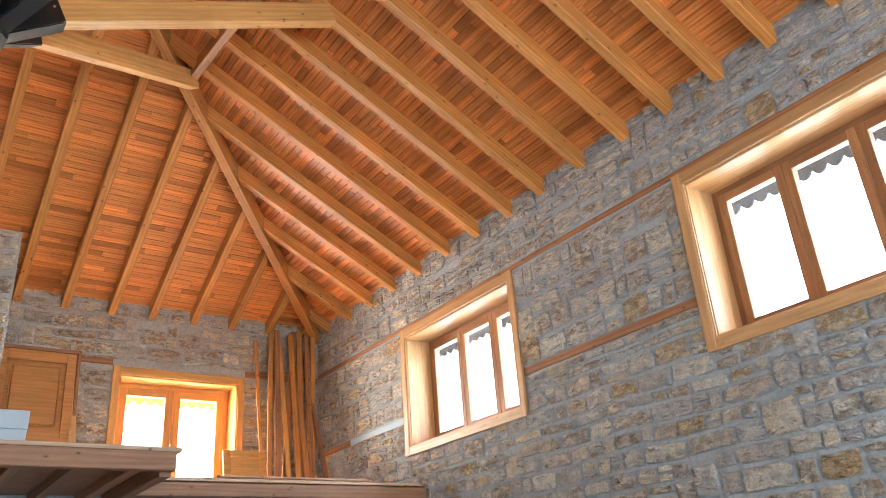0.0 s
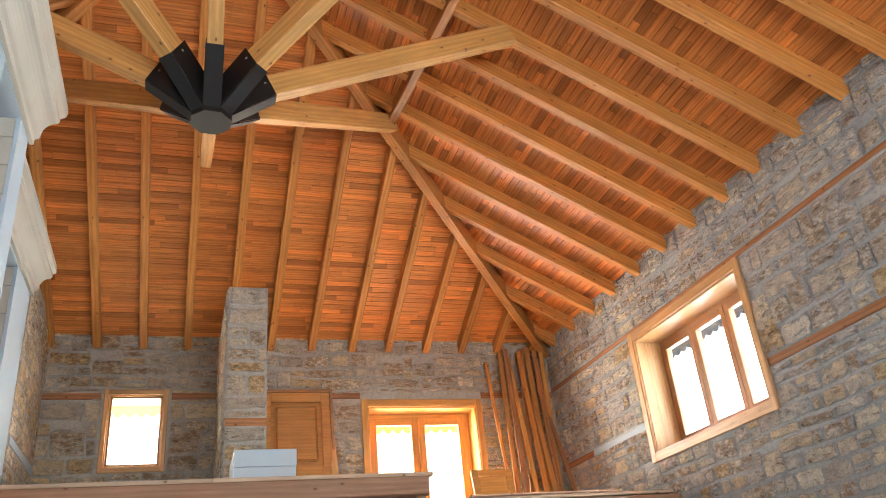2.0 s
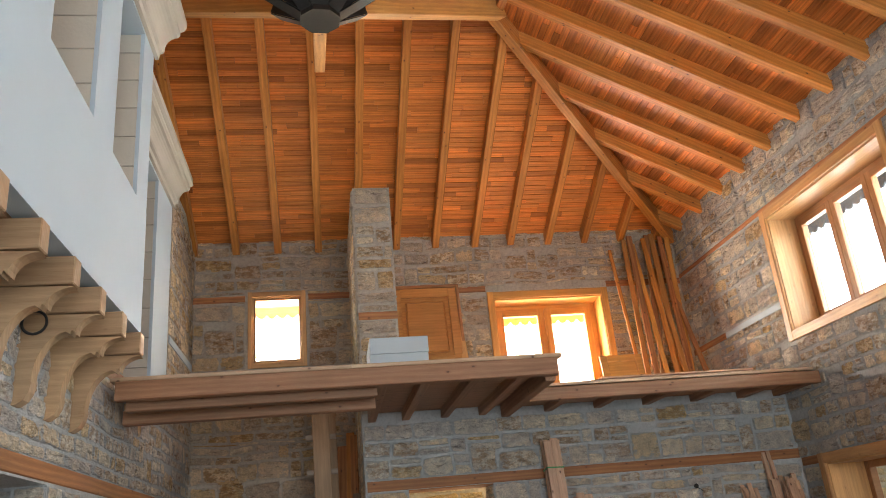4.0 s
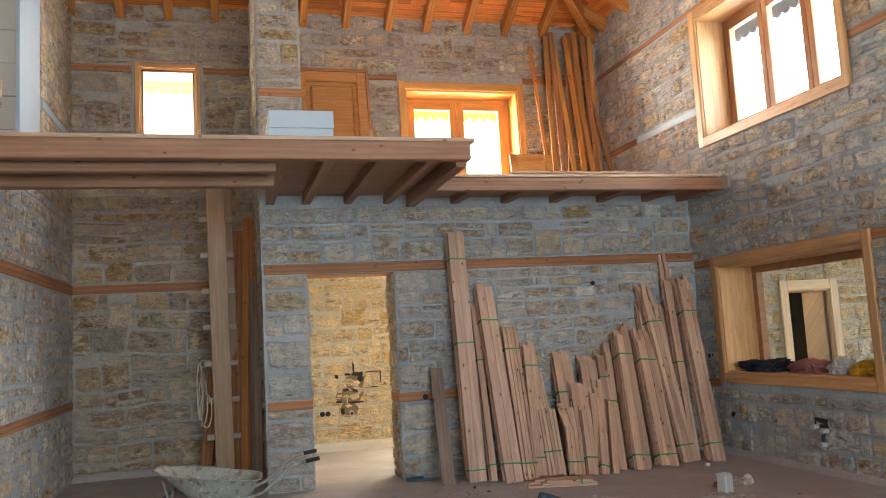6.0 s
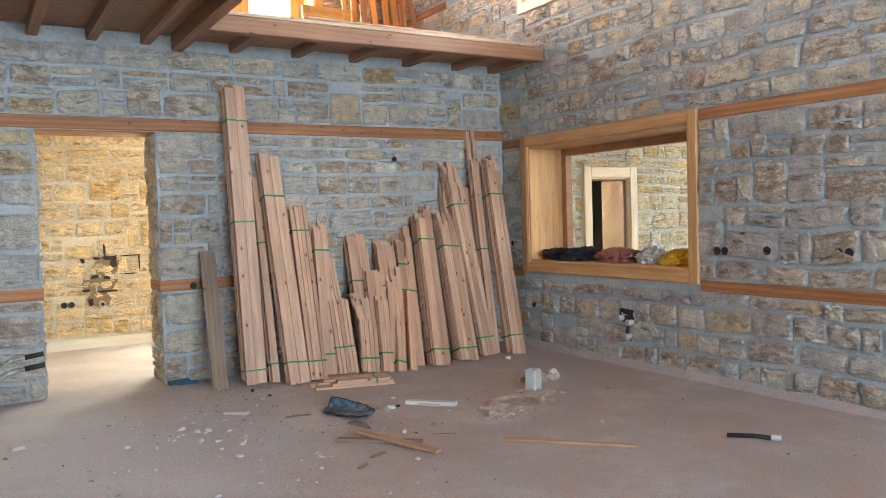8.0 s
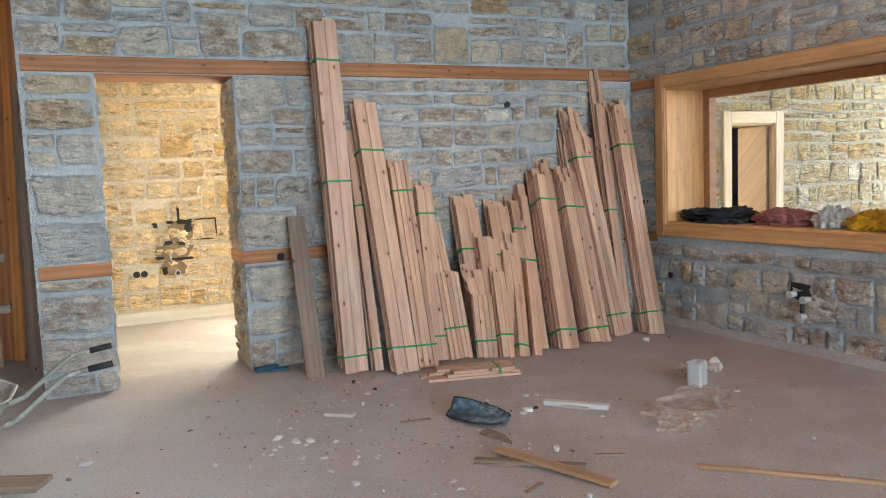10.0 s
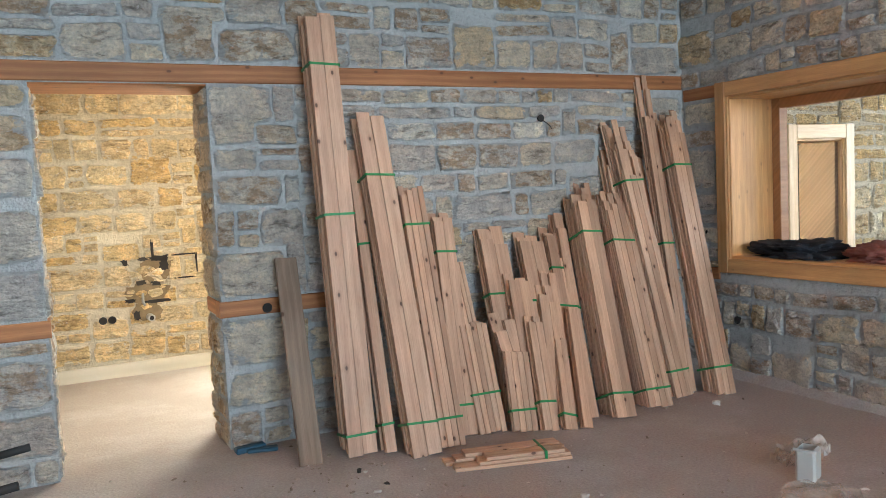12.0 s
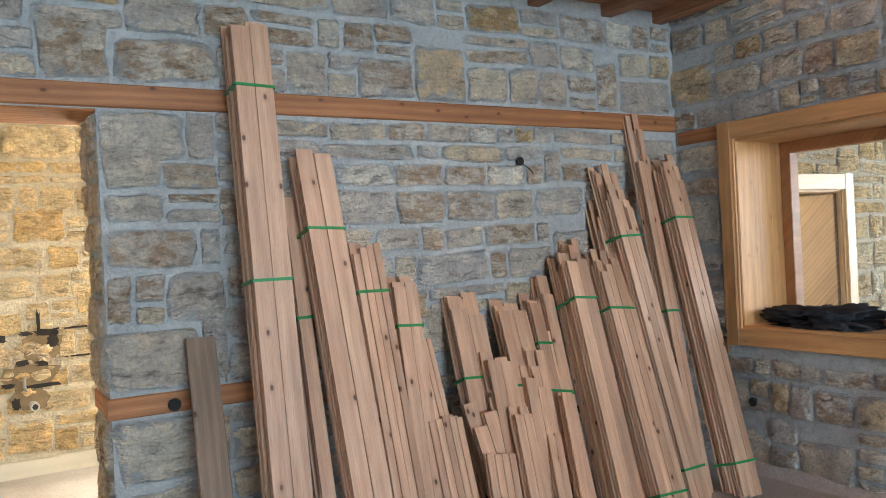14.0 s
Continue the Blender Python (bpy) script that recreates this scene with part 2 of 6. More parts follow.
OLD = wood_material("old_wood", (0.17, 0.125, 0.095), (0.27, 0.205, 0.16), 0.8, 0.8)
# made paler than the beams so the unseen deck top bounces light upwards
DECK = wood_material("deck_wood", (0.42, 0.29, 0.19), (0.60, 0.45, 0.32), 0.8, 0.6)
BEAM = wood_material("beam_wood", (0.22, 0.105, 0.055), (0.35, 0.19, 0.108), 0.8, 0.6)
CORBEL = wood_material("corbel_wood", (0.3, 0.19, 0.105), (0.43, 0.29, 0.175), 0.8, 0.55, knots=0.15, figure=0.35)
RUNG = wood_material("grey_batten_wood", (0.33, 0.27, 0.22), (0.47, 0.405, 0.345), 0.8, 0.75, knots=0.2, figure=0.4)
STEEL = plain_material("black_steel", (0.014, 0.012, 0.011), 0.5, 0.2, 0.3)
# white plaster tinted with the blue of the sky light on it
WHITE = plain_material("skylit_plaster", (0.44, 0.54, 0.61), 0.75, 0.0, 0.08, 2.0, 0.2)
BLOCK = plain_material("limestone_block", (0.52, 0.49, 0.42), 0.85, 0.0, 0.12, 4.0, 0.4)
FOAM = plain_material("foam_board", (0.46, 0.55, 0.60), 0.7, 0.0, 0.05)
STRAP = plain_material("green_strap", (0.015, 0.22, 0.06), 0.4, 0.0, 0.1)
RUBBER = plain_material("rubber", (0.02, 0.02, 0.02), 0.75)
# near-black that stands for shade inside holes and unlit rooms
SHADE_BLACK = plain_material("shade_black", (0.025, 0.022, 0.02), 0.95)
PLASTIC = plain_material("white_plastic", (0.75, 0.76, 0.74), 0.35, 0.0, 0.05)
def splashed_material():
    """Pale paint on steel, splashed with mortar and rust."""
    n = Nodes("painted_steel")
    tex = position(n)
    col = n.mix(n.noise(tex, 7.0, 5.0), (0.23, 0.235, 0.19), (0.38, 0.375, 0.325))
    rust = n.ramp(n.noise(tex, 17.0, 6.0, 0.65), [(0.55, (0, 0, 0)), (0.62, (1, 1, 1))])
    col = n.mix(n.math("MULTIPLY", rust, 0.75), col, (0.15, 0.11, 0.08))
    pale = n.ramp(n.noise(tex, 30.0, 4.0, 0.6), [(0.6, (0, 0, 0)), (0.66, (1, 1, 1))])
    col = n.mix(n.math("MULTIPLY", pale, 0.6), col, (0.6, 0.58, 0.54))
    return n.finish(col, 0.7, n.math("ADD", n.noise(tex, 5.0, 4.0), n.noise(tex, 30.0, 4.0)), 0.5, 0.012, 0.0)


GALV = splashed_material()
TRANSLUCENT = plain_material("cloudy_plastic", (0.46, 0.46, 0.44), 0.35, 0.0, 0.12, 12.0)
def scraped_material():
    """Blue paint worn to grey primer and black."""
    n = Nodes("scraped_blue_paint")
    tex = n.coords("Object")
    f = n.noise(tex, 9.0, 6.0, 0.66)
    col = n.ramp(f, [(0.36, (0.015, 0.018, 0.022)), (0.47, (0.035, 0.07, 0.10)), (0.55, (0.07, 0.15, 0.21)), (0.63, (0.24, 0.27, 0.28)), (0.78, (0.14, 0.14, 0.14))])
    return n.finish(col, 0.55, n.noise(tex, 40.0, 4.0), 0.4, 0.004)


SCRAP = scraped_material()
CHROME = plain_material("steel_tube", (0.36, 0.37, 0.36), 0.45, 0.5, 0.3, 12.0)
BLUE = plain_material("blue_paint", (0.03, 0.09, 0.14), 0.45, 0.2, 0.4, 14.0)
JACKET = plain_material("black_cloth", (0.022, 0.024, 0.032), 0.85, 0.0, 0.3, 20.0)
TOWEL = plain_material("red_cloth", (0.30, 0.11, 0.09), 0.9, 0.0, 0.5, 26.0)
BAG = plain_material("yellow_plastic", (0.72, 0.46, 0.02), 0.35, 0.0, 0.15, 14.0)
CLEARBAG = plain_material("pale_plastic", (0.58, 0.58, 0.55), 0.3, 0.0, 0.2, 14.0)
def film_material():
    """Clear plastic film, cloudy with dust."""
    n = Nodes("dusty_film")
    tex = n.coords("Object")
    f = n.noise(tex, 7.0, 5.0, 0.6)
    n.link(n.ramp(f, [(0.35, (0.16, 0.16, 0.16)), (0.65, (0.6, 0.6, 0.6))]), n.bsdf.inputs["Alpha"])
    return n.finish(n.mix(f, (0.62, 0.54, 0.46), (0.74, 0.68, 0.61)), 0.45, n.noise(tex, 18.0, 4.0), 0.3, 0.006)


DUSTY = film_material()
ROPE = plain_material("rope", (0.55, 0.48, 0.38), 0.9)
RUBBLE = plain_material("chased_rubble", (0.23, 0.165, 0.095), 0.95, 0.0, 0.7, 24.0, 1.0)
CHIP = plain_material("plaster_chip", (0.47, 0.445, 0.42), 0.9)


def floor_material():
    n = Nodes("screed")
    tex = n.tree.nodes.new("ShaderNodeNewGeometry").outputs["Position"]
    col = n.mix(n.noise(tex, 0.9, 6.0, 0.6), (0.385, 0.345, 0.325), (0.475, 0.43, 0.41))
    pale = n.ramp(n.noise(tex, 1.3, 7.0, 0.68), [(0.47, (0, 0, 0)), (0.64, (1, 1, 1))])
    col = n.mix(n.math("MULTIPLY", pale, 0.7), col, (0.54, 0.53, 0.53))
    # one ragged paler patch in front of the doorway
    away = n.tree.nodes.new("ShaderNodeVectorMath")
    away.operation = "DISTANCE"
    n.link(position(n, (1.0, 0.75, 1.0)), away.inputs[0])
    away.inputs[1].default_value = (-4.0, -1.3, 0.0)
    doorway_patch = n.ramp(n.math("DIVIDE", n.math("ADD", away.outputs["Value"], n.math("MULTIPLY", n.noise(tex, 2.2, 7.0, 0.7), 2.2)), 3.4), [(0.42, (1, 1, 1)), (0.75, (0, 0, 0))])
    col = n.mix(n.math("MULTIPLY", doorway_patch, 0.7), col, (0.56, 0.565, 0.575))
    speck = n.ramp(n.noise(tex, 70.0, 4.0, 0.75), [(0.3, (0.7, 0.7, 0.7)), (0.75, (1.12, 1.12, 1.12))])
    col = n.mix(1.0, col, speck, "MULTIPLY")
    return n.finish(col, 0.82, n.math("ADD", n.noise(tex, 6.0, 5.0), n.noise(tex, 60.0, 4.0)), 0.35, 0.012)


SCREED = floor_material()
# the east eaves board's backlit shade put into its colour
SILHOUETTE = plain_material("silhouette_dark", (0.045, 0.05, 0.06), 0.7)


def glass_material():
    n = Nodes("glass")
    n.bsdf.inputs["Transmission Weight"].default_value = 1.0
    n.bsdf.inputs["IOR"].default_value = 1.45
    n.bsdf.inputs["Roughness"].default_value = 0.0
    return n.mat


GLASS = glass_material()


# ---- mesh helpers ----
def link_mesh(name, bm, material, parent=None, label="", m=None, smooth=False):
    data = bpy.data.meshes.new(name)
    bmesh.ops.recalc_face_normals(bm, faces=bm.faces)
    bm.to_mesh(data)
    bm.free()
    if smooth:
        data.polygons.foreach_set("use_smooth", [True] * len(data.polygons))
    data.materials.append(material)
    ob = new(name, data)
    if parent is not None:
        ob.parent = parent
    if m is not None:
        ob.matrix_basis = m
    if label:
        ob["label"] = label
    return ob


def part(name, bm, material, parent, label="", m=None, smooth=False):
    return link_mesh(name, bm, material, parent, label, m, smooth)


def thing(name, label, category, group="", kind="", m=None):
    ob = new(name)
    if m is not None:
        ob.matrix_basis = m
    return tagged(ob, label, category, group, kind)


def add_box(bm, lo, hi, chamfer=0.0):
    m = Matrix.LocRotScale([(a + b) / 2 for a, b in zip(lo, hi)], None, [b - a for a, b in zip(lo, hi)])
    made = bmesh.ops.create_cube(bm, size=1.0, matrix=m)
    if chamfer:
        edges = list({e for v in made["verts"] for e in v.link_edges})
        bmesh.ops.bevel(bm, geom=edges, offset=chamfer, segments=1, affect="EDGES")


def box_mesh(lo, hi, chamfer=0.0):
    bm = bmesh.new()
    add_box(bm, lo, hi, chamfer)
    return bm


def add_poly_prism(bm, outline, axis, lo, hi):
    """An outline of (a, b) pairs drawn out along an axis; a and b are the other two axes in order."""
    def place(a, b, c):
        v = [a, b]
        v.insert("xyz".index(axis), c)
        return v
    rings = [[bm.verts.new(place(a, b, c)) for a, b in outline] for c in (lo, hi)]
    count = len(outline)
    for n in range(count):
        k = (n + 1) % count
        bm.faces.new((rings[0][n], rings[0][k], rings[1][k], rings[1][n]))
    bm.faces.new(rings[0][::-1])
    bm.faces.new(rings[1])


def beam_mesh(length, width, depth, c=0.006):
    """A timber along x from 0, its top face at z 0, chamfered arrises."""
    bm = bmesh.new()
    w = width / 2
    out = [(-w + c, 0), (w - c, 0), (w, -c), (w, -depth + c), (w - c, -depth), (-w + c, -depth), (-w, -depth + c), (-w, -c)]
    add_poly_prism(bm, out, "x", 0, length)
    return bm


def along(p, q, up=(0, 0, 1)):
    """The pose whose x runs from p to q and whose z is nearest to up; and the length."""
    p, q = Vector(p), Vector(q)
    x = (q - p).normalized()
    y = Vector(up).cross(x).normalized()
    z = x.cross(y)
    m = Matrix((x, y, z)).transposed().to_4x4()
    m.translation = p
    return m, (q - p).length


def beam(name, p, q, width, depth, material, parent=None, up=(0, 0, 1), label=""):
    m, length = along(p, q, up)
    return link_mesh(name, beam_mesh(length, width, depth), material, parent, label, m)


def tube(bm, points, radius, sides=8):
    """A round bar through the points."""
    rings = []
    pts = [Vector(p) for p in points]
    for n, p in enumerate(pts):
        way = (pts[min(n + 1, len(pts) - 1)] - pts[max(n - 1, 0)]).normalized()
        a = way.orthogonal().normalized() if not rings else (last - last.dot(way) * way).normalized()
        last = a
        b = way.cross(a)
        rings.append([bm.verts.new(p + radius * (math.cos(2 * math.pi * k / sides) * a + math.sin(2 * math.pi * k / sides) * b)) for k in range(sides)])
    for r, s in zip(rings, rings[1:]):
        for k in range(sides):
            j = (k + 1) % sides
            bm.faces.new((r[k], r[j], s[j], s[k]))
    bm.faces.new(rings[0][::-1])
    bm.faces.new(rings[-1])


def cylinder(bm, p, q, r, sides=16, r2=None):
    m, length = along(p, q, (0.3, 0.9, 0.31))
    turn = m @ pose(length / 2, 0, 0, 0, 90, 0)
    bmesh.ops.create_cone(bm, cap_ends=True, segments=sides, radius1=r, radius2=r if r2 is None else r2, depth=length, matrix=turn)


# ---- large structure ----
NW = 1.95   # the back wall's face
WX = -6.75  # the west wall's face
SOUTH, FARW = -12.2, -10.2
EAVE, SLOPE, RDEPTH = 5.40, 0.507, 0.17


def solid_wall(name, axis, face, thick, lo, hi, holes, material, label, z0=0.0, z1=5.7):
    """A wall whose face lies at axis = face and whose back lies thick behind it, with openings (a, b, z, z) right through."""
    us = sorted({lo, hi, *(h for o in holes for h in o[:2])})
    zs = sorted({z0, z1, *(h for o in holes for h in o[2:])})
    bm, made = bmesh.new(), {}

    def vert(d, u, z):
        key = (d, round(u, 4), round(z, 4))
        if key not in made:
            made[key] = bm.verts.new((d, u, z) if axis == "x" else (u, d, z))
        return made[key]

    def full(i, j):
        if not (0 <= i < len(us) - 1 and 0 <= j < len(zs) - 1):
            return False
        u, z = (us[i] + us[i + 1]) / 2, (zs[j] + zs[j + 1]) / 2
        return not any(o[0] < u < o[1] and o[2] < z < o[3] for o in holes)

    back = face + thick
    for i in range(len(us) - 1):
        for j in range(len(zs) - 1):
            if not full(i, j):
                continue
            a, b, c, d = us[i], us[i + 1], zs[j], zs[j + 1]
            for x in (face, back):
                bm.faces.new([vert(x, *p) for p in ((a, c), (b, c), (b, d), (a, d))])
            for other, p, q in (((i - 1, j), (a, c), (a, d)), ((i + 1, j), (b, c), (b, d)), ((i, j - 1), (a, c), (b, c)), ((i, j + 1), (a, d), (b, d))):
                if not full(*other):
                    bm.faces.new((vert(face, *p), vert(face, *q), vert(back, *q), vert(back, *p)))
    return tagged(link_mesh(name, bm, material), label, "wall", kind="structure")


W1, W2, IW = (-2.46, -0.43, 3.345, 4.69), (-6.76, -4.76, 3.345, 4.69), (-2.47, -0.42, 0.825, 1.965)
FD, SW = (-2.77, -1.21, 2.93, 4.60), (-6.005, -5.345, 3.865, 4.775)
DOOR = (-4.29, -3.42, 0.0, 2.05)
WDOOR = (-4.4, -3.03, 0.0, 2.05)
# the fourth hole is unseen, cut for the back room's side fill
wall_east = solid_wall("wall_east", "x", 0.0, 0.5, SOUTH, NW + 0.5, [W1, W2, IW, (0.85, 2.05, 0.9, 2.1)], MORTAR, "rubble stone wall with grey mortar and timber bands")
wall_north_lower = solid_wall("wall_north_lower", "y", 0.0, 0.4, -4.72, -0.002, [DOOR], MORTAR, "rubble stone inner wall with a doorway", 0.0, 2.83)
wall_partition = solid_wall("wall_partition", "x", -4.70, 0.42, 0.402, NW - 0.002, [], MORTAR_TAN_LIT, "stone cross wall rising past the gallery", 2.625, 5.40)
wall_partition_lower = solid_wall("wall_partition_lower", "x", -4.70, 0.14, 0.402, 2.548, [], MORTAR_TAN_LIT, "stone cross wall beside the back room", 0.0, 2.62)
wall_pillar = solid_wall("wall_pillar", "y", -0.0, 0.4, -4.70, -4.28, [], MORTAR_TAN_LIT, "stone end of the cross wall above the gallery", 2.835, 5.40)
wall_north_upper = solid_wall("wall_north_upper", "y", NW, 0.5, WX - 0.5, -0.002, [FD, SW, (-4.558, -0.002, -1, 2.62)], MORTAR_TAN_LIT, "rough stone back wall with a balcony door and a small window", 0.0, 5.72)
wall_back_room = solid_wall("wall_back_room", "y", 2.55, 0.4, -4.7, -0.002, [(-2.75, -1.25, 0.9, 2.1)], MORTAR_YELLOW, "yellow sunlit stone wall of the room behind", 0.0, 2.62)
wall_west = solid_wall("wall_west", "x", WX, -0.5, SOUTH, NW - 0.002, [WDOOR], MORTAR, "rubble stone wall with a doorway and a timber band", 0.0, 2.95)
wall_west_upper = solid_wall("wall_west_upper", "x", WX, -0.5, 0.40, NW - 0.002, [], MORTAR_TAN_LIT, "upper stone wall beside the gallery", 2.952, 5.7)
wall_south = solid_wall("wall_south", "y", SOUTH, -0.4, FARW, 0.5, [(-5.8, -0.6, 0.9, 3.5)], MORTAR, "unseen stone end wall with an opening added for fill light", 0.0, 5.7)
# the opening is unseen, added for the west fill lamp
wall_far_west = solid_wall("wall_far_west", "x", FARW, -0.4, SOUTH, NW + 0.5, [(-7.5, -2.5, 3.9, 5.2)], MORTAR, "outer stone wall of the upper room", 0.0, 5.7)
wall_north_west = solid_wall("wall_north_west", "y", NW, 0.5, FARW, WX - 0.502, [], MORTAR, "outer stone wall of the upper room", 0.0, 5.72)
wall_side_room_north = solid_wall("wall_side_room_north", "y", 0.0, 0.4, 0.502, 8.0, [(1.16, 1.76, 0.0, 1.69)], MORTAR_YELLOW, "pale stone wall of the side room", 0.0, 2.9)
wall_side_room_east = solid_wall("wall_side_room_east", "x", 8.0, 0.4, -6.0, 0.4, [(-4.2, -0.2, 0.4, 2.6)], MORTAR_YELLOW, "stone wall of the side room with a wide window", 0.0, 2.9)
wall_side_room_south = solid_wall("wall_side_room_south", "y", -6.0, -0.4, 0.502, 8.4, [], MORTAR_YELLOW, "plain wall closing the side room", 0.0, 2.9)


def slab(name, lo, hi, material, label, category):
    return tagged(link_mesh(name, box_mesh(lo, hi), material), label, category, kind="structure")


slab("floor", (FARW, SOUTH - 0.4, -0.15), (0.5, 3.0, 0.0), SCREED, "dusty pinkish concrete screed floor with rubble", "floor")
slab("floor_side_room", (0.502, -6.4, -0.15), (9.0, 6.0, 0.0), SCREED, "dusty concrete floor of the side room", "floor")
slab("ground", (-200, -200, -0.35), (200, 200, -0.2), SCREED, "bare earth outside the building", "ground")
slab("ceiling_side_room", (0.502, -6.4, 2.9), (8.4, 4.0, 3.0), WHITE, "plain ceiling of the side room", "ceiling")
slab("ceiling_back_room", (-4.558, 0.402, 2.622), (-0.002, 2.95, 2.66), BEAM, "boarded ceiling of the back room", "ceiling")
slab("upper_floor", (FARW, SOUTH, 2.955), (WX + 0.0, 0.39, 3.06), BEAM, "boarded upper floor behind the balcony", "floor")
# two near-black slabs: the shade beyond the doorways put into colour
slab("wall_beyond_frame", (0.6, 1.6, 0.0), (4.6, 1.7, 2.9), SHADE_BLACK, "near-black slab standing in for shade beyond the framed door", "wall")
slab("wall_west_room", (-9.6, -6.5, 0.0), (-9.5, -1.0, 2.95), SHADE_BLACK, "near-black slab standing in for shade in the lower west room", "wall")


# ---- roof ----
AX, AY = -5.1, NW - 5.1          # where the hips meet
RIDGE_S = SOUTH + 5.1
TOP = EAVE + SLOPE * (5.1 - 0.06)


def z_east(x, y):
    return EAVE + SLOPE * (-x - 0.06)


def z_west(x, y):
    return EAVE + SLOPE * (x - FARW - 0.06)


def z_north(x, y):
    return EAVE + SLOPE * (NW - y - 0.06)


def z_south(x, y):
    return EAVE + SLOPE * (y - SOUTH - 0.06)


def ceiling_slope(name, ends, height, coarse):
    """The boards of a slope, in one mesh: each a piece of its own, level along the slope. ends(d): the two ends at the plan distance d from the eave."""
    rng = random.Random(name)
    verts, faces, uvs = [], [], []
    step = 5.1 / coarse
    for k in range(-6 * coarse // 100 - 1, coarse):
        d0, d1 = k * step, (k + 1) * step
        p, q = ends((d0 + d1) / 2)
        length = (q - p).length
        if length < 0.02:
            continue
        way = (q - p) / length
        s = -rng.random() * 0.8
        while s < length:
            e = min(length, s + rng.uniform(0.35, 1.5))
            a, b = max(s, 0) + 0.0015, e - 0.0015
            if b - a > 0.01:
                gap, lift = 0.0035, rng.uniform(0, 0.003)
                base = len(verts)
                for u, d in ((a, d0 + gap), (b, d0 + gap), (b, d1 - gap), (a, d1 - gap)):
                    flat = p + way * u
                    c = ends.across
                    v = flat + c * (d - (d0 + d1) / 2)
                    verts.append((v.x, v.y, height(v.x, v.y) + RDEPTH + lift))
                for v in verts[base:base + 4]:
                    verts.append((v[0], v[1], v[2] + 0.03))
                faces += [(base, base + 1, base + 2, base + 3), (base, base + 1, base + 5, base + 4), (base + 1, base + 2, base + 6, base + 5), (base + 2, base + 3, base + 7, base + 6), (base + 3, base, base + 4, base + 7)]
                w, off = step * 1.12, rng.random() * 20
                quad = [(a + off, 0 + off), (b + off, 0 + off), (b + off, w + off), (a + off, w + off)]
                uvs += quad
                for i in range(4):
                    uvs += [quad[i], quad[(i + 1) % 4], quad[(i + 1) % 4], quad[i]]
            s = e
    data = bpy.data.meshes.new(name)
    data.from_pydata(verts, [], faces)
    layer = data.uv_layers.new(name="boards")
    layer.data.foreach_set("uv", [c for uv in uvs for c in uv])
    data.materials.append(CEILING)
    return tagged(new(name, data), "orange-stained narrow ceiling boards between the rafters", "ceiling", kind="structure")


class Ends:
    def __init__(self, first, second, across):
        self.first, self.second, self.across = first, second, Vector(across)

    def __call__(self, d):
        return Vector((*self.first(d), 0)), Vector((*self.second(d), 0))


ceiling_slope("ceiling_north", Ends(lambda d: (FARW + d, NW - d), lambda d: (-d, NW - d), (0, -1, 0)), z_north, 72)
ceiling_slope("ceiling_east", Ends(lambda d: (-d, SOUTH + d), lambda d: (-d, NW - d), (-1, 0, 0)), z_east, 72)
ceiling_slope("ceiling_west", Ends(lambda d: (FARW + d, SOUTH + d), lambda d: (FARW + d, NW - d), (1, 0, 0)), z_west, 40)
ceiling_slope("ceiling_south", Ends(lambda d: (FARW + d, SOUTH + d), lambda d: (-d, SOUTH + d), (0, 1, 0)), z_south, 24)


def roof_cover():
    """The closed roof deck above the boards, with its eaves."""
    bm = bmesh.new()
    o, z = 0.9, EAVE + RDEPTH + 0.05 - SLOPE * 0.9
    low = [bm.verts.new(p) for p in ((FARW - o, SOUTH - o, z), (o, SOUTH - o, z), (o, NW + o, z), (FARW - o, NW + o, z))]
    high = [bm.verts.new(p) for p in ((AX, RIDGE_S, TOP + RDEPTH + 0.08), (AX, AY, TOP + RDEPTH + 0.08))]
    bm.faces.new((low[0], low[1], high[0]))
    bm.faces.new((low[1], low[2], high[1], high[0]))
    bm.faces.new((low[2], low[3], high[1]))
    bm.faces.new((low[3], low[0], high[0], high[1]))
    ob = tagged(link_mesh("roof", bm, BELT), "hipped roof deck above the ceiling boards", "roof", kind="structure")
    mod = ob.modifiers.new("thickness", "SOLIDIFY")
    mod.thickness, mod.offset = 0.05, 1.0


roof_cover()
roof_frame = thing("roof_frame", "orange pine rafters of a hipped roof", "roof frame", kind="structure")


def rafter(p, q, up, width=0.095):
    beam("rafter", p, q, width, RDEPTH * 0.9, RAFTER, roof_frame, up)


# tops of the rafters just under the boards
def on(height, x, y):
    return (x, y, height(x, y) + RDEPTH - 0.003)


upE, upN, upW = Vector((SLOPE, 0, 1)), Vector((0, SLOPE, 1)), Vector((-SLOPE, 0, 1))
east_tails = [1.584, 0.95, 0.345, -0.245, -0.835, -1.465, -2.04, -2.61, -3.135, -3.72, -4.29, -4.80, -5.325, -5.82]
east_tails += [-5.82 - 0.53 * k for k in range(1, 8)]
for y in east_tails:
    top = max(-5.05, -(NW - y)) if y > AY else -5.05
    rafter(on(z_east, 0.12, y), on(z_east, top + 0.03, y), upE)
    if y > -8:
        rafter(on(z_west, FARW - 0.12, y), on(z_west, -10.2 - top - 0.03, y), upW)
north_tails = [-0.26, -0.80, -1.345, -1.88, -2.43, -2.94, -3.50, -4.045, -4.57, -5.11, -5.65, -6.20] + [-6.20 - 0.545 * k for k in range(1, 8)]
for x in north_tails:
    reach = min(-x, x + 10.2)
    if reach > 0.12:
        rafter(on(z_north, x, NW + 0.12), on(z_north, x, NW - reach + 0.03), upN)
hipz = TOP + RDEPTH - 0.03
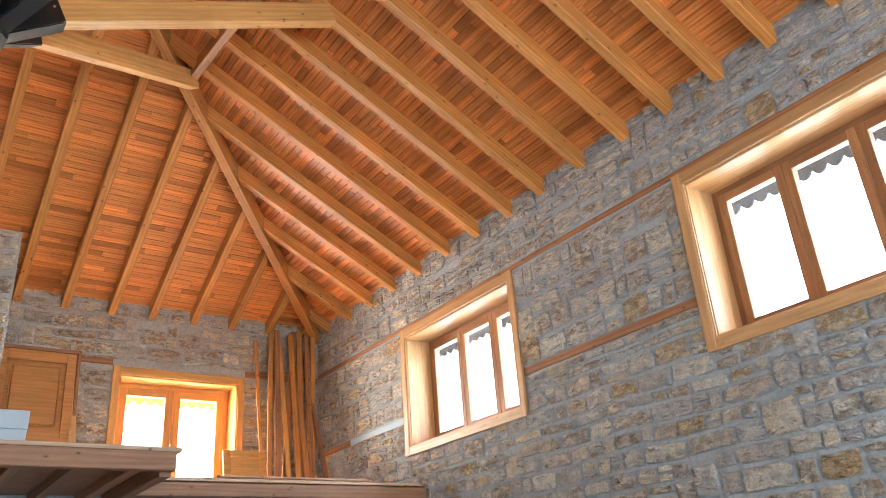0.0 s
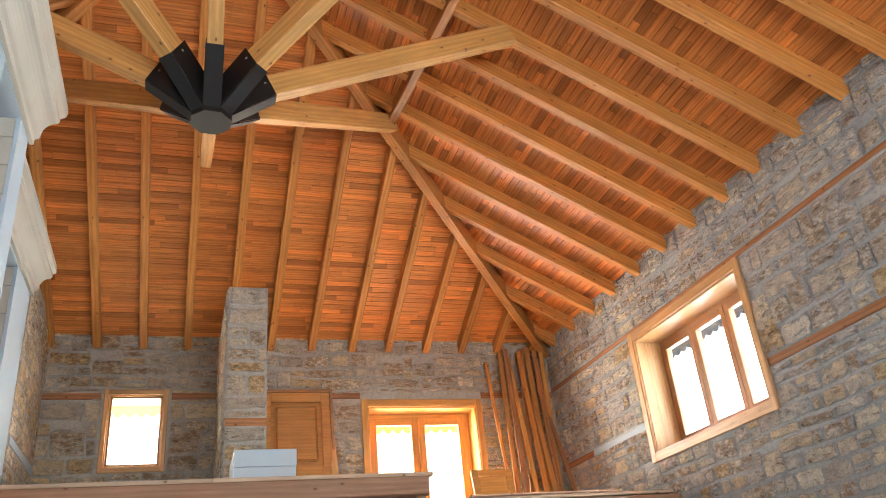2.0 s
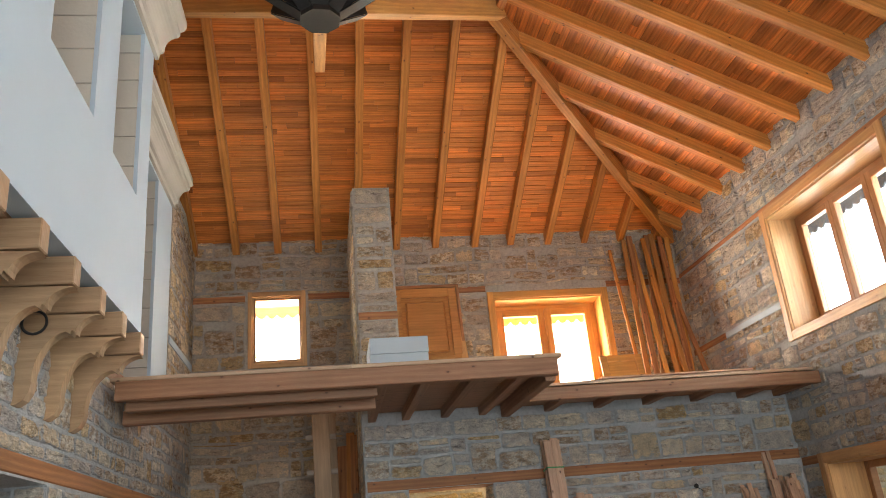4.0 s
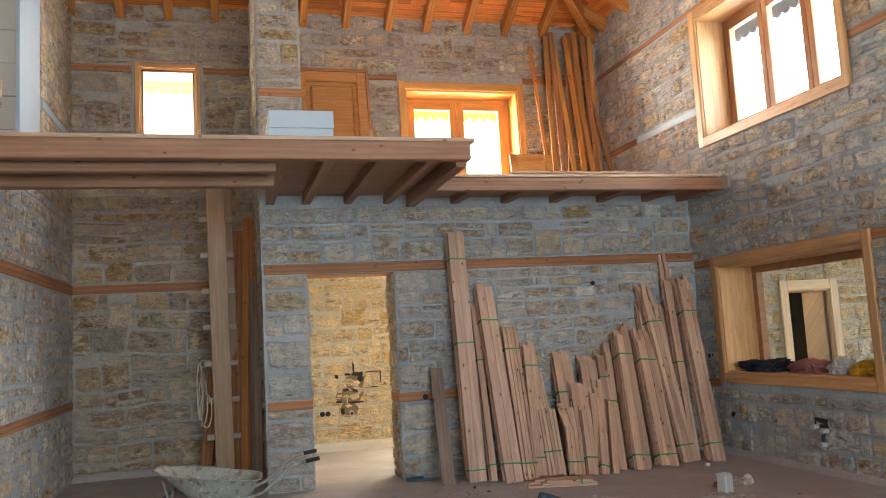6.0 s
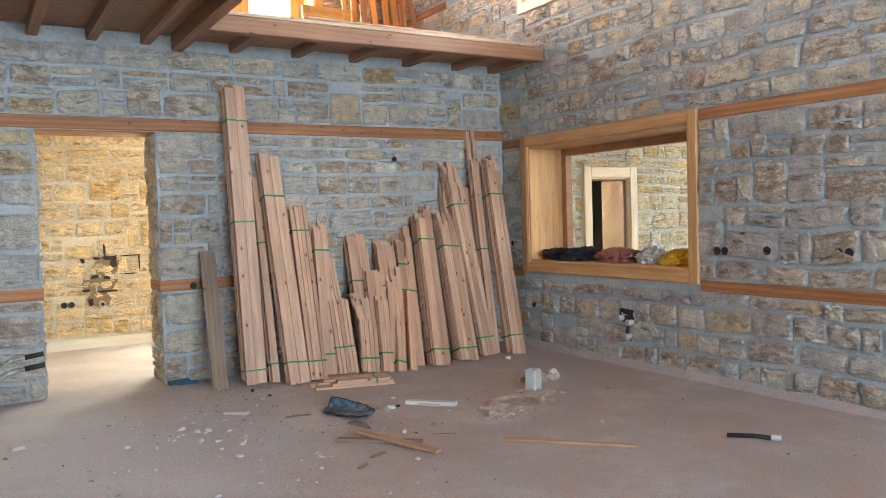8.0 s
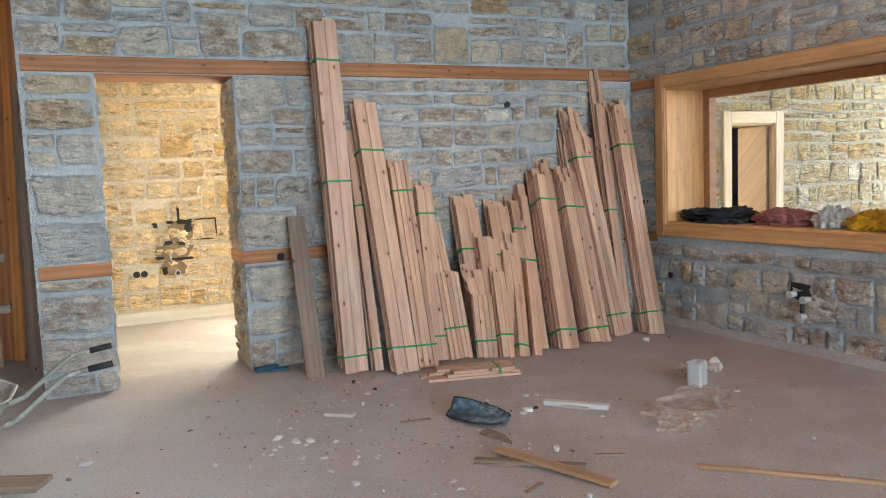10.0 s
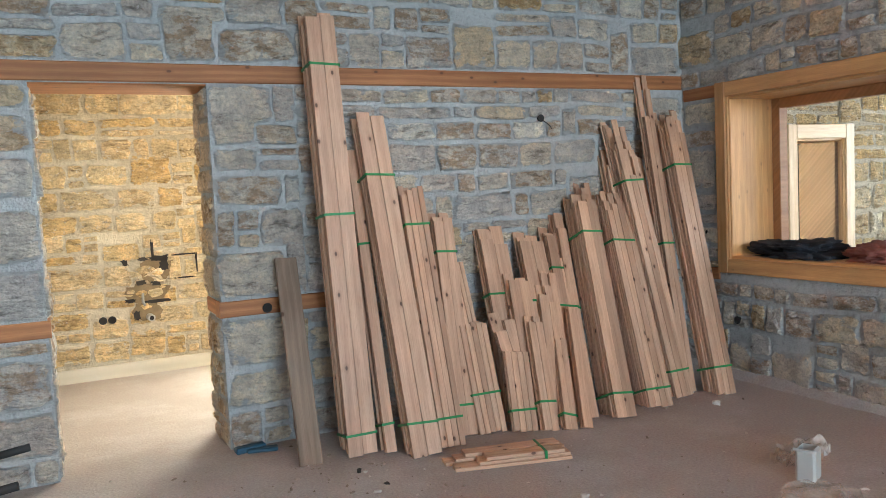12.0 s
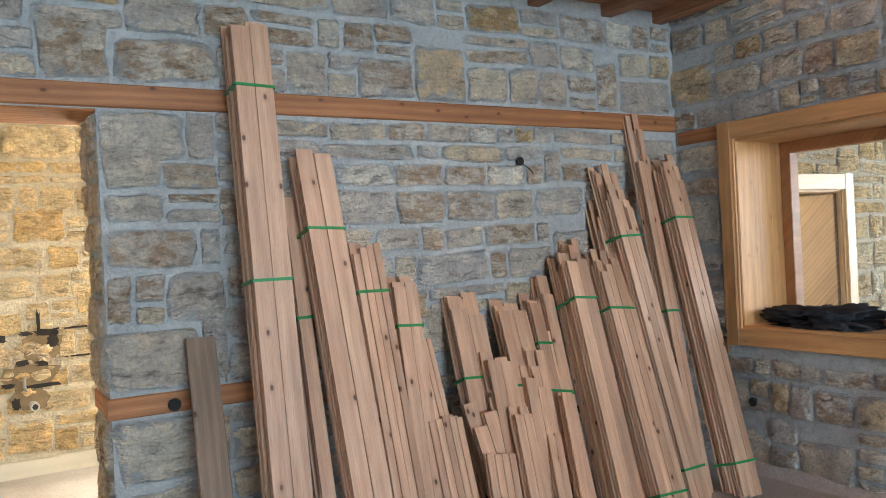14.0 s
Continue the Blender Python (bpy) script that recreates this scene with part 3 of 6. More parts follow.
for sx, ex in ((0.1, 0.0), (FARW - 0.1, FARW)):
    p = Vector((ex, NW, EAVE - SLOPE * 0.06 + RDEPTH - 0.03))
    q = Vector((AX, AY, hipz))
    beam("hip_rafter", p, q, 0.11, 0.22, RAFTER, roof_frame)
beam("ridge_beam", (AX, AY, TOP + RDEPTH), (AX, RIDGE_S, TOP + RDEPTH), 0.12, 0.26, RAFTER, roof_frame)

# the steel hub and its eight struts
HUB = Vector((-5.02, -3.2, 5.29))


def strut_hub():
    hub = thing("strut_hub", "black steel roof hub with radiating fins", "bracket")
    bm = bmesh.new()
    cylinder(bm, HUB, HUB + Vector((0, 0, 0.06)), 0.158, 8)
    part("hub_plate", bm, STEEL, hub)
    bm = bmesh.new()
    cylinder(bm, HUB + Vector((0, 0, 0.06)), HUB + Vector((0, 0, 0.5)), 0.06, 8)
    part("hub_core", bm, STEEL, hub)
    for k in range(8):
        a = math.pi / 4 * k
        way = Vector((math.cos(a), math.sin(a), 0))
        side = Vector((-way.y, way.x, 0))
        rise = 0.46
        reach = 2.55 if k % 2 == 0 else 2.75
        start = HUB + way * 0.30 + Vector((0, 0, 0.36))
        if k in (0, 4):
            end = HUB + way * reach
            end.z = (z_east if k == 0 else z_west)(end.x, end.y) + 0.06
        elif k == 2:
            end = HUB + way * reach
            end.z = z_north(end.x, end.y) + 0.06
        elif k in (1, 3):
            end = HUB + way * reach
            end.z = z_north(end.x, end.y) + 0.03
        elif k == 6:
            end = Vector((AX, HUB.y - 2.9, TOP - 0.05))
        else:
            end = HUB + way * reach
            end.z = (z_east if k == 7 else z_west)(end.x, end.y) + 0.06
        d = (end - start).normalized()
        up = side.cross(d) if side.cross(d).z > 0 else d.cross(side)
        beam("strut", start - d * 0.1 + up * 0.06, end, 0.115, 0.19, STRUT, roof_frame, up)
        # each fin: two cheek plates and a sole
        root = HUB + way * 0.10 + Vector((0, 0, 0.06))
        tip = start + d * 0.13
        for s in (-1, 1):
            bm = bmesh.new()
            outer = side * (0.066 * s)
            inner = side * (0.059 * s)
            prof = [root - up * 0.03, tip - up * 0.14, tip + up * 0.08, root + up * 0.2]
            rings = [[bm.verts.new(p + o) for p in prof] for o in (outer, inner)]
            for n in range(4):
                j = (n + 1) % 4
                bm.faces.new((rings[0][n], rings[0][j], rings[1][j], rings[1][n]))
            bm.faces.new(rings[0])
            bm.faces.new(rings[1][::-1])
            part("fin_plate", bm, STEEL, hub)
        m, length = along(root - up * 0.035, tip - up * 0.14, up)
        part("fin_sole", beam_mesh(length, 0.118, 0.008, 0.001), STEEL, hub, m=m)
        for s in (-1, 1):
            bm = bmesh.new()
            c = tip - d * 0.04 + side * 0.066 * s - up * 0.02
            bmesh.ops.create_icosphere(bm, subdivisions=1, radius=0.011, matrix=Matrix.Translation(c))
            part("bolt", bm, CHROME, hub)


strut_hub()
# short purlins that tie the hip to the struts
NE = Vector((-3.08, -1.13, z_north(-3.08, -1.13) + 0.1))
beam("purlin", NE, (-2.95, -3.4, z_east(-2.95, -3.4) + 0.12), 0.09, 0.15, RAFTER, roof_frame)

# ---- timber bands in the walls ----
def band(p, q, depth=0.10, normal=(0, -1, 0), proud=0.012, name="timber_band", material=None):
    """A squared timber let into a wall; p and q lie on the wall's face at the timber's top."""
    n = Vector(normal)
    ob = beam(name, Vector(p) + n * (proud - 0.06), Vector(q) + n * (proud - 0.06), 0.12, depth, material or BELT)
    return tagged(ob, "reddish timber band let into the stone wall", "timber band", "wall bands", "structure")


EAST, BACK, WESTN = (-1, 0, 0), (0, -1, 0), (1, 0, 0)
for a, b in ((-4.70, -0.02),):
    band((a, 0, 2.155), (b, 0, 2.155), 0.10, BACK, 0.014)
band((-4.70, 0, 0.845), (DOOR[0] + 0.014, 0, 0.845), 0.09, BACK)
band((DOOR[1], 0.055, 0.843), (DOOR[1], 0.40, 0.843), 0.087, EAST, 0.010)
band((DOOR[1] - 0.014, 0, 0.845), (-2.5, 0, 0.845), 0.09, BACK)
tagged(beam("lintel", (DOOR[0] - 0.2, 0.205, 2.153), (DOOR[1] + 0.2, 0.205, 2.153), 0.386, 0.112, BELT), "thick reddish timber lintel over the doorway", "lintel", kind="structure")
for a, b in ((-7.0, IW[0] - 0.09), (IW[1] + 0.09, -0.02)):
    band((0, a, 2.05), (0, b, 2.05), 0.085, EAST)
    band((0, a, 0.765), (0, b, 0.765), 0.085, EAST)
band((0, -7.2, 4.835), (0, NW, 4.835), 0.055, EAST)
for a, b in ((-7.2, W2[0] - 0.09), (W2[1] + 0.09, W1[0] - 0.09), (1.0, NW)):
    band((0, a, 3.725), (0, b, 3.725), 0.08, EAST)
# this stretch of the band is coloured white
pale = band((0, W1[1] + 0.09, 3.725), (0, 1.0, 3.725), 0.08, EAST, material=WHITE)
pale["label"] = "white timber band beside the window"
for a, b in ((WX, SW[0] - 0.08), (SW[1] + 0.08, -4.72), (-4.28, FD[0] - 0.09), (FD[1] + 0.09, -0.02)):
    band((a, NW, 4.79), (b, NW, 4.79), 0.085, BACK)
band((WX, NW, 2.175), (-4.72, NW, 2.175), 0.10, BACK)
band((WX, NW - 0.02, 2.175), (WX, WDOOR[0] - 0.9, 2.175), 0.11, WESTN)
band((WX, NW - 0.02, 0.88), (WX, WDOOR[1] + 0.05, 0.88), 0.09, WESTN)
# white along this stretch as well
pale = band((WX, 0.45, 3.9), (WX, NW, 3.9), 0.085, WESTN, material=WHITE)
pale["label"] = "white timber band beside the gallery"
band((-4.70, 0, 3.92), (-4.28, 0, 3.92), 0.085, BACK)


# ---- windows and frames ----
def lined_opening(name, axis, face, inward, depth, a, b, z0, z1, label, category, width=0.09, sill=True, base=None):
    """A boarded reveal with an architrave on the room's face. inward: +1 where the room lies towards +axis."""
    ob = thing(name, label, category, kind="structure")
    t, base = 0.028, base or JOINERY

    def bar(nm, lo_u, hi_u, lo_z, hi_z, d0, d1, mat=None, parent=None):
        mat = mat or base
        lo_d, hi_d = sorted((face + inward * d0, face + inward * d1))
        lo, hi = ((lo_d, lo_u, lo_z), (hi_d, hi_u, hi_z)) if axis == "x" else ((lo_u, lo_d, lo_z), (hi_u, hi_d, hi_z))
        bm = bmesh.new()
        size = [h - l for l, h in zip(lo, hi)]
        k = size.index(max(size))
        mid = [(l + h) / 2 for l, h in zip(lo, hi)]
        start = list(mid)
        start[k] = lo[k]
        turn = {0: Matrix.Identity(3), 1: Matrix(((0, 0, 1), (1, 0, 0), (0, 1, 0))), 2: Matrix(((0, 1, 0), (0, 0, 1), (1, 0, 0)))}[k]
        order = {0: (1, 2), 1: (2, 0), 2: (0, 1)}[k]
        w, d = size[order[0]], size[order[1]]
        c = min(0.005, w * 0.2, d * 0.2)
        add_poly_prism(bm, [(-w / 2 + c, -d / 2), (w / 2 - c, -d / 2), (w / 2, -d / 2 + c), (w / 2, d / 2 - c), (w / 2 - c, d / 2), (-w / 2 + c, d / 2), (-w / 2, d / 2 - c), (-w / 2, -d / 2 + c)], "x", 0, size[k])
        m = turn.to_4x4()
        m.translation = start
        return link_mesh(nm, bm, mat, parent or ob, m=m)

    # reveal boards
    bar("reveal_board", a, a + t, z0, z1, 0.0, -depth)
    bar("reveal_board", b - t, b, z0, z1, 0.0, -depth)
    bar("head_board", a + t, b - t, z1 - t, z1, 0.0, -depth)
    if sill:
        bar("sill_board", a + t, b - t, z0, z0 + t, 0.002, -depth)
    # architrave
    bar("architrave", a - width + 0.01, a + 0.01, z0 - (width if sill else 0), z1 + width, 0.002, 0.034)
    bar("architrave", b - 0.01, b + width - 0.01, z0 - (width if sill else 0), z1 + width, 0.002, 0.034)
    bar("architrave", a + 0.0105, b - 0.0105, z1 - 0.01, z1 + width, 0.002, 0.031)
    if sill:
        bar("architrave", a + 0.0105, b - 0.0105, z0 - width, z0 + 0.01, 0.002, 0.031)
    # a quirk bead along the inner edge
    bar("bead", a + 0.0105, a + 0.022, z0 + 0.011, z1 - 0.011, 0.004, 0.02)
    bar("bead", b - 0.022, b - 0.0105, z0 + 0.011, z1 - 0.011, 0.004, 0.02)
    return ob, bar


def window(name, axis, face, inward, depth, a, b, z0, z1, lights, label, category="window", sill=True, wood=None, f=0.055, s=0.06, width=0.09, base=None):
    ob, bar = lined_opening(name, axis, face, inward, depth, a, b, z0, z1, label, category, width, sill, base or (SUNLIT_PINE if axis == "y" else None))
    wood = wood or SASH
    d0, d1 = -depth + 0.09, -depth + 0.02
    a, b, z1 = a + 0.028, b - 0.028, z1 - 0.028
    z0 = z0 + (0.028 if sill else 0.0)
    bar("window_frame", a, a + f, z0, z1, d0, d1, wood)
    bar("window_frame", b - f, b, z0, z1, d0, d1, wood)
    bar("window_frame", a + f, b - f, z1 - f, z1, d0, d1, wood)
    bar("window_frame", a + f, b - f, z0, z0 + f, d0, d1, wood)
    wide = (b - a - 2 * f) / lights
    for k in range(lights):
        u0, u1 = a + f + k * wide, a + f + (k + 1) * wide
        e0, e1 = d0 + 0.022, d1 + 0.012
        v0, v1 = z0 + f, z1 - f
        bar("sash_stile", u0 + 0.002, u0 + s, v0, v1, e0, e1, wood)
        bar("sash_stile", u1 - s, u1 - 0.002, v0, v1, e0, e1, wood)
        bar("sash_rail", u0 + s, u1 - s, v1 - s, v1, e0, e1, wood)
        bar("sash_rail", u0 + s, u1 - s, v0, v0 + s, e0, e1, wood)
        pane = bar("pane", u0 + s, u1 - s, v0 + s, v1 - s, (e0 + e1) / 2 + 0.003, (e0 + e1) / 2 - 0.003, GLASS)
        pane.visible_shadow = False
    return ob


window("window_1", "x", 0.0, -1, 0.42, W1[0], W1[1], W1[2], W1[3], 3, "three-light pine window deep in the stone wall", f=0.06, s=0.075)
window("window_2", "x", 0.0, -1, 0.42, W2[0], W2[1], W2[2], W2[3], 3, "three-light pine window deep in the stone wall", f=0.06, s=0.075)
window("window_3", "y", NW, -1, 0.13, SW[0], SW[1], SW[2], SW[3], 1, "small single-light pine window in the back wall", f=0.010, s=0.012, width=0.055, base=JOINERY)
window("balcony_door", "y", NW, -1, 0.40, FD[0], FD[1], FD[2], FD[3], 2, "glazed double pine balcony door with a deep reveal", "door", False, SUNLIT_PINE, 0.06, 0.10)
lined_opening("serving_opening", "x", 0.0, -1, 0.5, IW[0], IW[1], IW[2], IW[3], "unglazed pine-lined opening to the side room", "opening", 0.09, True)
lined_opening("framed_doorway", "y", 0.0, -1, 0.4, 1.16, 1.76, 0.0, 1.69, "pale pine-lined doorway in the side room", "doorway", 0.105, False, CREAMWOOD)


def inner_frame():
    """The pine frame on the far edge of the serving opening."""
    ob = thing("opening_frame", "reddish pine inner frame of the serving opening", "frame", kind="structure")
    f = 0.07
    a, b, z0, z1 = IW[0] + 0.028, IW[1] - 0.028, IW[2] + 0.028, IW[3] - 0.028
    for lo, hi in (((0.40, a, z0), (0.48, a + f, z1)), ((0.40, b - f, z0), (0.48, b, z1)), ((0.40, a + f, z1 - f), (0.48, b - f, z1))):
        part("frame_bar", box_mesh(lo, hi, 0.004), SASH, ob)


inner_frame()


def leaning_boards_far():
    ob = thing("leaning_door_leaf", "plain brown panel along the right reveal of the framed doorway", "door")
    # brown panel laid flat along the right reveal board
    part("leaf", box_mesh((1.692, 0.03, 0.005), (1.7305, 0.395, 1.655), 0.004), OLD, ob)
    bm = bmesh.new()
    add_poly_prism(bm, [(1.90, 0.0), (1.98, 0.0), (2.03, 1.86), (2.0, 1.86)], "y", 0.46, 0.48)
    part("loose_board", bm, OLD, ob)


leaning_boards_far()


# ---- eaves seen through the windows ----
def eave_trim(name, axis, at, lo, hi, z, paint):
    ob = thing(name, "scalloped timber eaves board outside the window", "eaves board", kind="structure")
    bm = bmesh.new()
    out = [(lo, z + 0.2), (lo, z)]
    step, u = 0.15, lo
    while u < hi - 0.01:
        for k in range(1, 7):
            w = math.sin(math.pi * k / 6)
            out.append((u + step * k / 6, z - 0.045 * abs(w) + (0.02 if k == 6 else 0)))
        u += step
    out.append((u, z + 0.2))
    add_poly_prism(bm, out, axis, at, at + 0.025)
    part("scallop_board", bm, paint, ob)
    soffit = ((at - 0.8, lo, z + 0.2), (at + 0.02, u, z + 0.22)) if axis == "x" else ((lo, at - 0.8, z + 0.2), (u, at + 0.02, z + 0.22))
    part("soffit", box_mesh(*soffit), JOINERY, ob)


eave_trim("eaves_east", "x", 1.30, -8.2, 1.9, 4.93, SILHOUETTE)
eave_trim("eaves_north", "y", 3.2, -8.0, -4.4, 4.87, JOINERY)
eave_trim("eaves_north", "y", 3.2, -4.2, 0.0, 4.58, SUNLIT_PINE)


# ---- gallery over the back of the room ----
def gallery():
    ob = thing("gallery", "unfinished timber gallery of sawn beams and boards", "gallery", kind="structure")
    z = 2.885
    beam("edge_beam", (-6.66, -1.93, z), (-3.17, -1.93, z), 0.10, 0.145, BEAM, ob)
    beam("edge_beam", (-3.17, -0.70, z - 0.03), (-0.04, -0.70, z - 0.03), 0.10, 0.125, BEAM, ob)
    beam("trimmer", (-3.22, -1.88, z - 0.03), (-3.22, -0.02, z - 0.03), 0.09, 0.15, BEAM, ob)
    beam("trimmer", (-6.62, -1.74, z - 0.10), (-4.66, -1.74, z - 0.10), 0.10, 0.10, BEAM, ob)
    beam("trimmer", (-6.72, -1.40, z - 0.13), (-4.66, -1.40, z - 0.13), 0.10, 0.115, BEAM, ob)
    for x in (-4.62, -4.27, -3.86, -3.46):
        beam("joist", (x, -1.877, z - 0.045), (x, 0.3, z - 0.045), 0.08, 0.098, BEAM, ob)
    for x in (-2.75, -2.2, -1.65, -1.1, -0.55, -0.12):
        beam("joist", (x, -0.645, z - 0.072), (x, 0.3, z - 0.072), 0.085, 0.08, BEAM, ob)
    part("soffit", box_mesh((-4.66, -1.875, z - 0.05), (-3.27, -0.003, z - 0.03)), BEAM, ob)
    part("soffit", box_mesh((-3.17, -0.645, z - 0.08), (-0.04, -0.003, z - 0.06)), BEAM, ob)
    rng = random.Random(5)
    # boards, with open seams between them
    yb = -1.985
    while yb < 1.9:
        w = min(0.145, 1.945 - yb)
        left = -6.70 if yb < -1.1 else -4.27 if yb > 0.0 else -4.70
        right = -3.13 if yb < -0.76 else -0.03
        cut = left + rng.uniform(0.9, 2.4)
        if yb > -0.15 and yb < 0.0:
            left, cut = -4.27, max(cut, -3.9)
        for a, b in ((left, cut), (cut + 0.003, right)):
            bm = beam_mesh(b - a, w - 0.004, 0.03, 0.002)
            part("floor_board", bm, DECK, ob, m=pose(a, yb + w / 2, z + 0.03))
        yb += w + rng.uniform(0.001, 0.006)
    return ob


gallery()
# loose strips lying on the gallery's edge
for k, (a, b, yy, zz, w) in enumerate(((-2.45, -0.72, -0.45, 2.945, 0.12), (-2.3, -0.62, -0.5, 2.965, 0.10), (-4.6, -2.6, -0.2, 2.94, 0.05))):
    ob = beam("loose_board", (a, yy, zz), (b, yy + 0.03, zz), w, 0.019, BOARD)
    tagged(ob, "loose thin board lying on the gallery edge", "board", "loose boards")


# ---- the arcaded balcony on the west side ----
def moulding(bm, path_axis, lo, hi, base, sign, z, size=0.24, drop=0.36):
    """A classical crown: an outline in the plane across, drawn out along y."""
    prof = [(0, 0), (0, -drop), (0.03, -drop), (0.035, -drop + 0.05), (0.06, -drop + 0.06)]
    for k in range(7):
        t = k / 6
        prof.append((0.07 + 0.10 * (1 - math.cos(t * math.pi / 2)), -drop + 0.08 + 0.13 * math.sin(t * math.pi / 2)))
    prof += [(0.19, -0.13), (0.19, -0.10), (0.225, -0.08), (size, -0.05), (size, 0)]
    out = [(base + sign * a, z + b) for a, b in prof]
    add_poly_prism(bm, out, path_axis, lo, hi)


def balcony():
    ob = thing("balcony_arcade", "white plastered balcony front with block piers and moulded cornice", "balcony", kind="structure")
    X, N0, S0, T = -6.35, -2.60, -9.0, 0.30
    openings = [(-3.57, -2.92), (-4.76, -4.0), (-5.9, -5.2), (-7.1, -6.4)]
    lo_z, hi_z = 4.0, 5.37
    part("parapet", box_mesh((X - 0.12, S0, 3.08), (X, N0, lo_z)), WHITE, ob)
    edge = [N0] + [v for o in openings for v in (o[1], o[0])] + [S0]
    for n in range(0, len(edge), 2):
        hi, lo = edge[n], edge[n + 1]
        z = lo_z
        part("pier_face", box_mesh((X - 0.03, lo, lo_z + 0.002), (X - 0.002, hi, hi_z)), WHITE, ob)
        while z < hi_z - 0.02:
            top = min(z + 0.24, hi_z)
            part("block", box_mesh((X - T, lo + 0.004, z + 0.003), (X - 0.031, hi - 0.004, top - 0.003), 0.004), BLOCK, ob)
            z = top
    part("head", box_mesh((X - T, S0, hi_z + 0.002), (X - 0.004, N0, 5.72)), WHITE, ob)
    bm = bmesh.new()
    moulding(bm, "y", S0, N0 + 0.04, X, 1, 5.74)
    part("cornice", bm, BLOCK, ob)
    part("deck", box_mesh((WX - 0.3, S0, 3.062), (X - 0.125, N0, 3.10)), BEAM, ob)
    # the pier over the west wall beside the gallery
    part("pier_face", box_mesh((WX - 0.03, -0.37, 3.065), (WX + 0.002, 0.385, 5.37)), WHITE, ob)
    z = 3.065
    while z < 5.35:
        top = min(z + 0.30, 5.37)
        part("block", box_mesh((WX - 0.33, -0.36, z + 0.003), (WX - 0.031, 0.38, top - 0.003), 0.004), BLOCK, ob)
        z = top
    part("head", box_mesh((WX - 0.33, N0, 5.372), (WX, 0.385, 5.72)), WHITE, ob)
    bm = bmesh.new()
    moulding(bm, "y", N0, 0.42, WX, 1, 5.76, 0.22)
    part("cornice", bm, BLOCK, ob)


balcony()


def corbel_outline():
    """The side of a corbel: x from the wall outwards, z down from its top."""
    out = [(0.0, 0.0), (0.42, 0.0), (0.42, -0.16), (0.43, -0.165)]
    # scrolled nose, then a hollow sweep down to the wall
    for k in range(7):
        t = k / 6 * math.pi * 0.5
        out.append((0.43 - 0.13 * math.sin(t) * 1.0, -0.165 - 0.10 * (1 - math.cos(t))))
    out += [(0.285, -0.245), (0.275, -0.27), (0.26, -0.262)]
    for k in range(9):
        t = k / 8 * math.pi * 0.5
        out.append((0.25 - 0.16 * math.sin(t), -0.255 - 0.24 * (1 - math.cos(t)) - 0.02 * t))
    out += [(0.095, -0.53), (0.085, -0.58), (0.06, -0.625), (0.02, -0.65), (0.0, -0.65)]
    return out


def corbel(y, first=False):
    ob = thing("corbel", "carved pine corbel bracket under the balcony", "corbel", "balcony corbels", "structure", m=pose(WX, y, 3.06))
    part("bearer", box_mesh((0.002, -0.055, -0.15), (0.43, 0.055, 0.0), 0.006), CORBEL, ob)
    bm = bmesh.new()
    add_poly_prism(bm, [(x, z - 0.152 + 0.15) for x, z in corbel_outline() if z < -0.1] + [(0.0, -0.152)], "y", -0.045, 0.045)
    part("bracket", bm, CORBEL, ob)
    return ob


first = corbel(-2.67)
for k in range(1, 10):
    copy_thing(first, pose(WX, -2.67 - 0.50 * k, 3.06))


def iron_ring():
    bm = bmesh.new()
    pts = [(math.cos(a) * 0.066, 0, math.sin(a) * 0.066) for a in [2 * math.pi * k / 20 for k in range(21)]]
    tube(bm, pts, 0.008, 6)
    tagged(link_mesh("cable_coil", bm, RUBBER, m=pose(-6.665, -3.728, 2.86), smooth=True), "small black cable coil hanging at a corbel", "cable")


iron_ring()


# ---- stones ----
def unit_stones(count, seed):
    """Split faces within a unit square, each later drawn out to its size: corners, faces, and 1 for the corners at the joint."""
    rng = random.Random(seed)
    made = []
    for _ in range(count):
        rim = []
        sides = (((-0.5, -0.5), (0.5, -0.5)), ((0.5, -0.5), (0.5, 0.5)), ((0.5, 0.5), (-0.5, 0.5)), ((-0.5, 0.5), (-0.5, -0.5)))
        for n, (p, q) in enumerate(sides):
            cuts = (0.06, 0.35, 0.65, 0.94) if n % 2 == 0 else (0.14, 0.5, 0.86)
            for t in cuts:
                x, z = p[0] + (q[0] - p[0]) * t, p[1] + (q[1] - p[1]) * t
                rim.append((x + rng.uniform(-0.035, 0.035), z + rng.uniform(-0.07, 0.03 if abs(z) < 0.4 else 0.0) * (1 if z > 0 else -1)))
        n = len(rim)
        tilt = [rng.uniform(-0.4, 0.4) for _ in range(2)]
        verts = [(x, z, -1.0) for x, z in rim]
        verts += [(x, z, rng.uniform(0.1, 0.4)) for x, z in rim]
        verts += [(x * rng.uniform(0.88, 0.96), z * rng.uniform(0.78, 0.92), 0.75 + x * tilt[0] + z * tilt[1] + rng.uniform(-0.2, 0.2)) for x, z in rim]
        verts += [(x * rng.uniform(0.45, 0.62), z * rng.uniform(0.36, 0.56), 0.95 + x * tilt[0] + z * tilt[1] + rng.uniform(-0.3, 0.3)) for x, z in rim]
        verts.append((rng.uniform(-0.1, 0.1), rng.uniform(-0.1, 0.1), 0.95 + rng.uniform(-0.2, 0.3)))
        faces = []
        for k in range(n):
            j = (k + 1) % n
            faces += [(r * n + k, r * n + j, (r + 1) * n + j, (r + 1) * n + k) for r in range(3)]
            faces.append((3 * n + k, 3 * n + j, 4 * n))
        made.append((verts, faces, [1.0] * (2 * n) + [0.45] * n + [0.1] * n + [0.0]))
    return made


UNITS = unit_stones(48, 3)


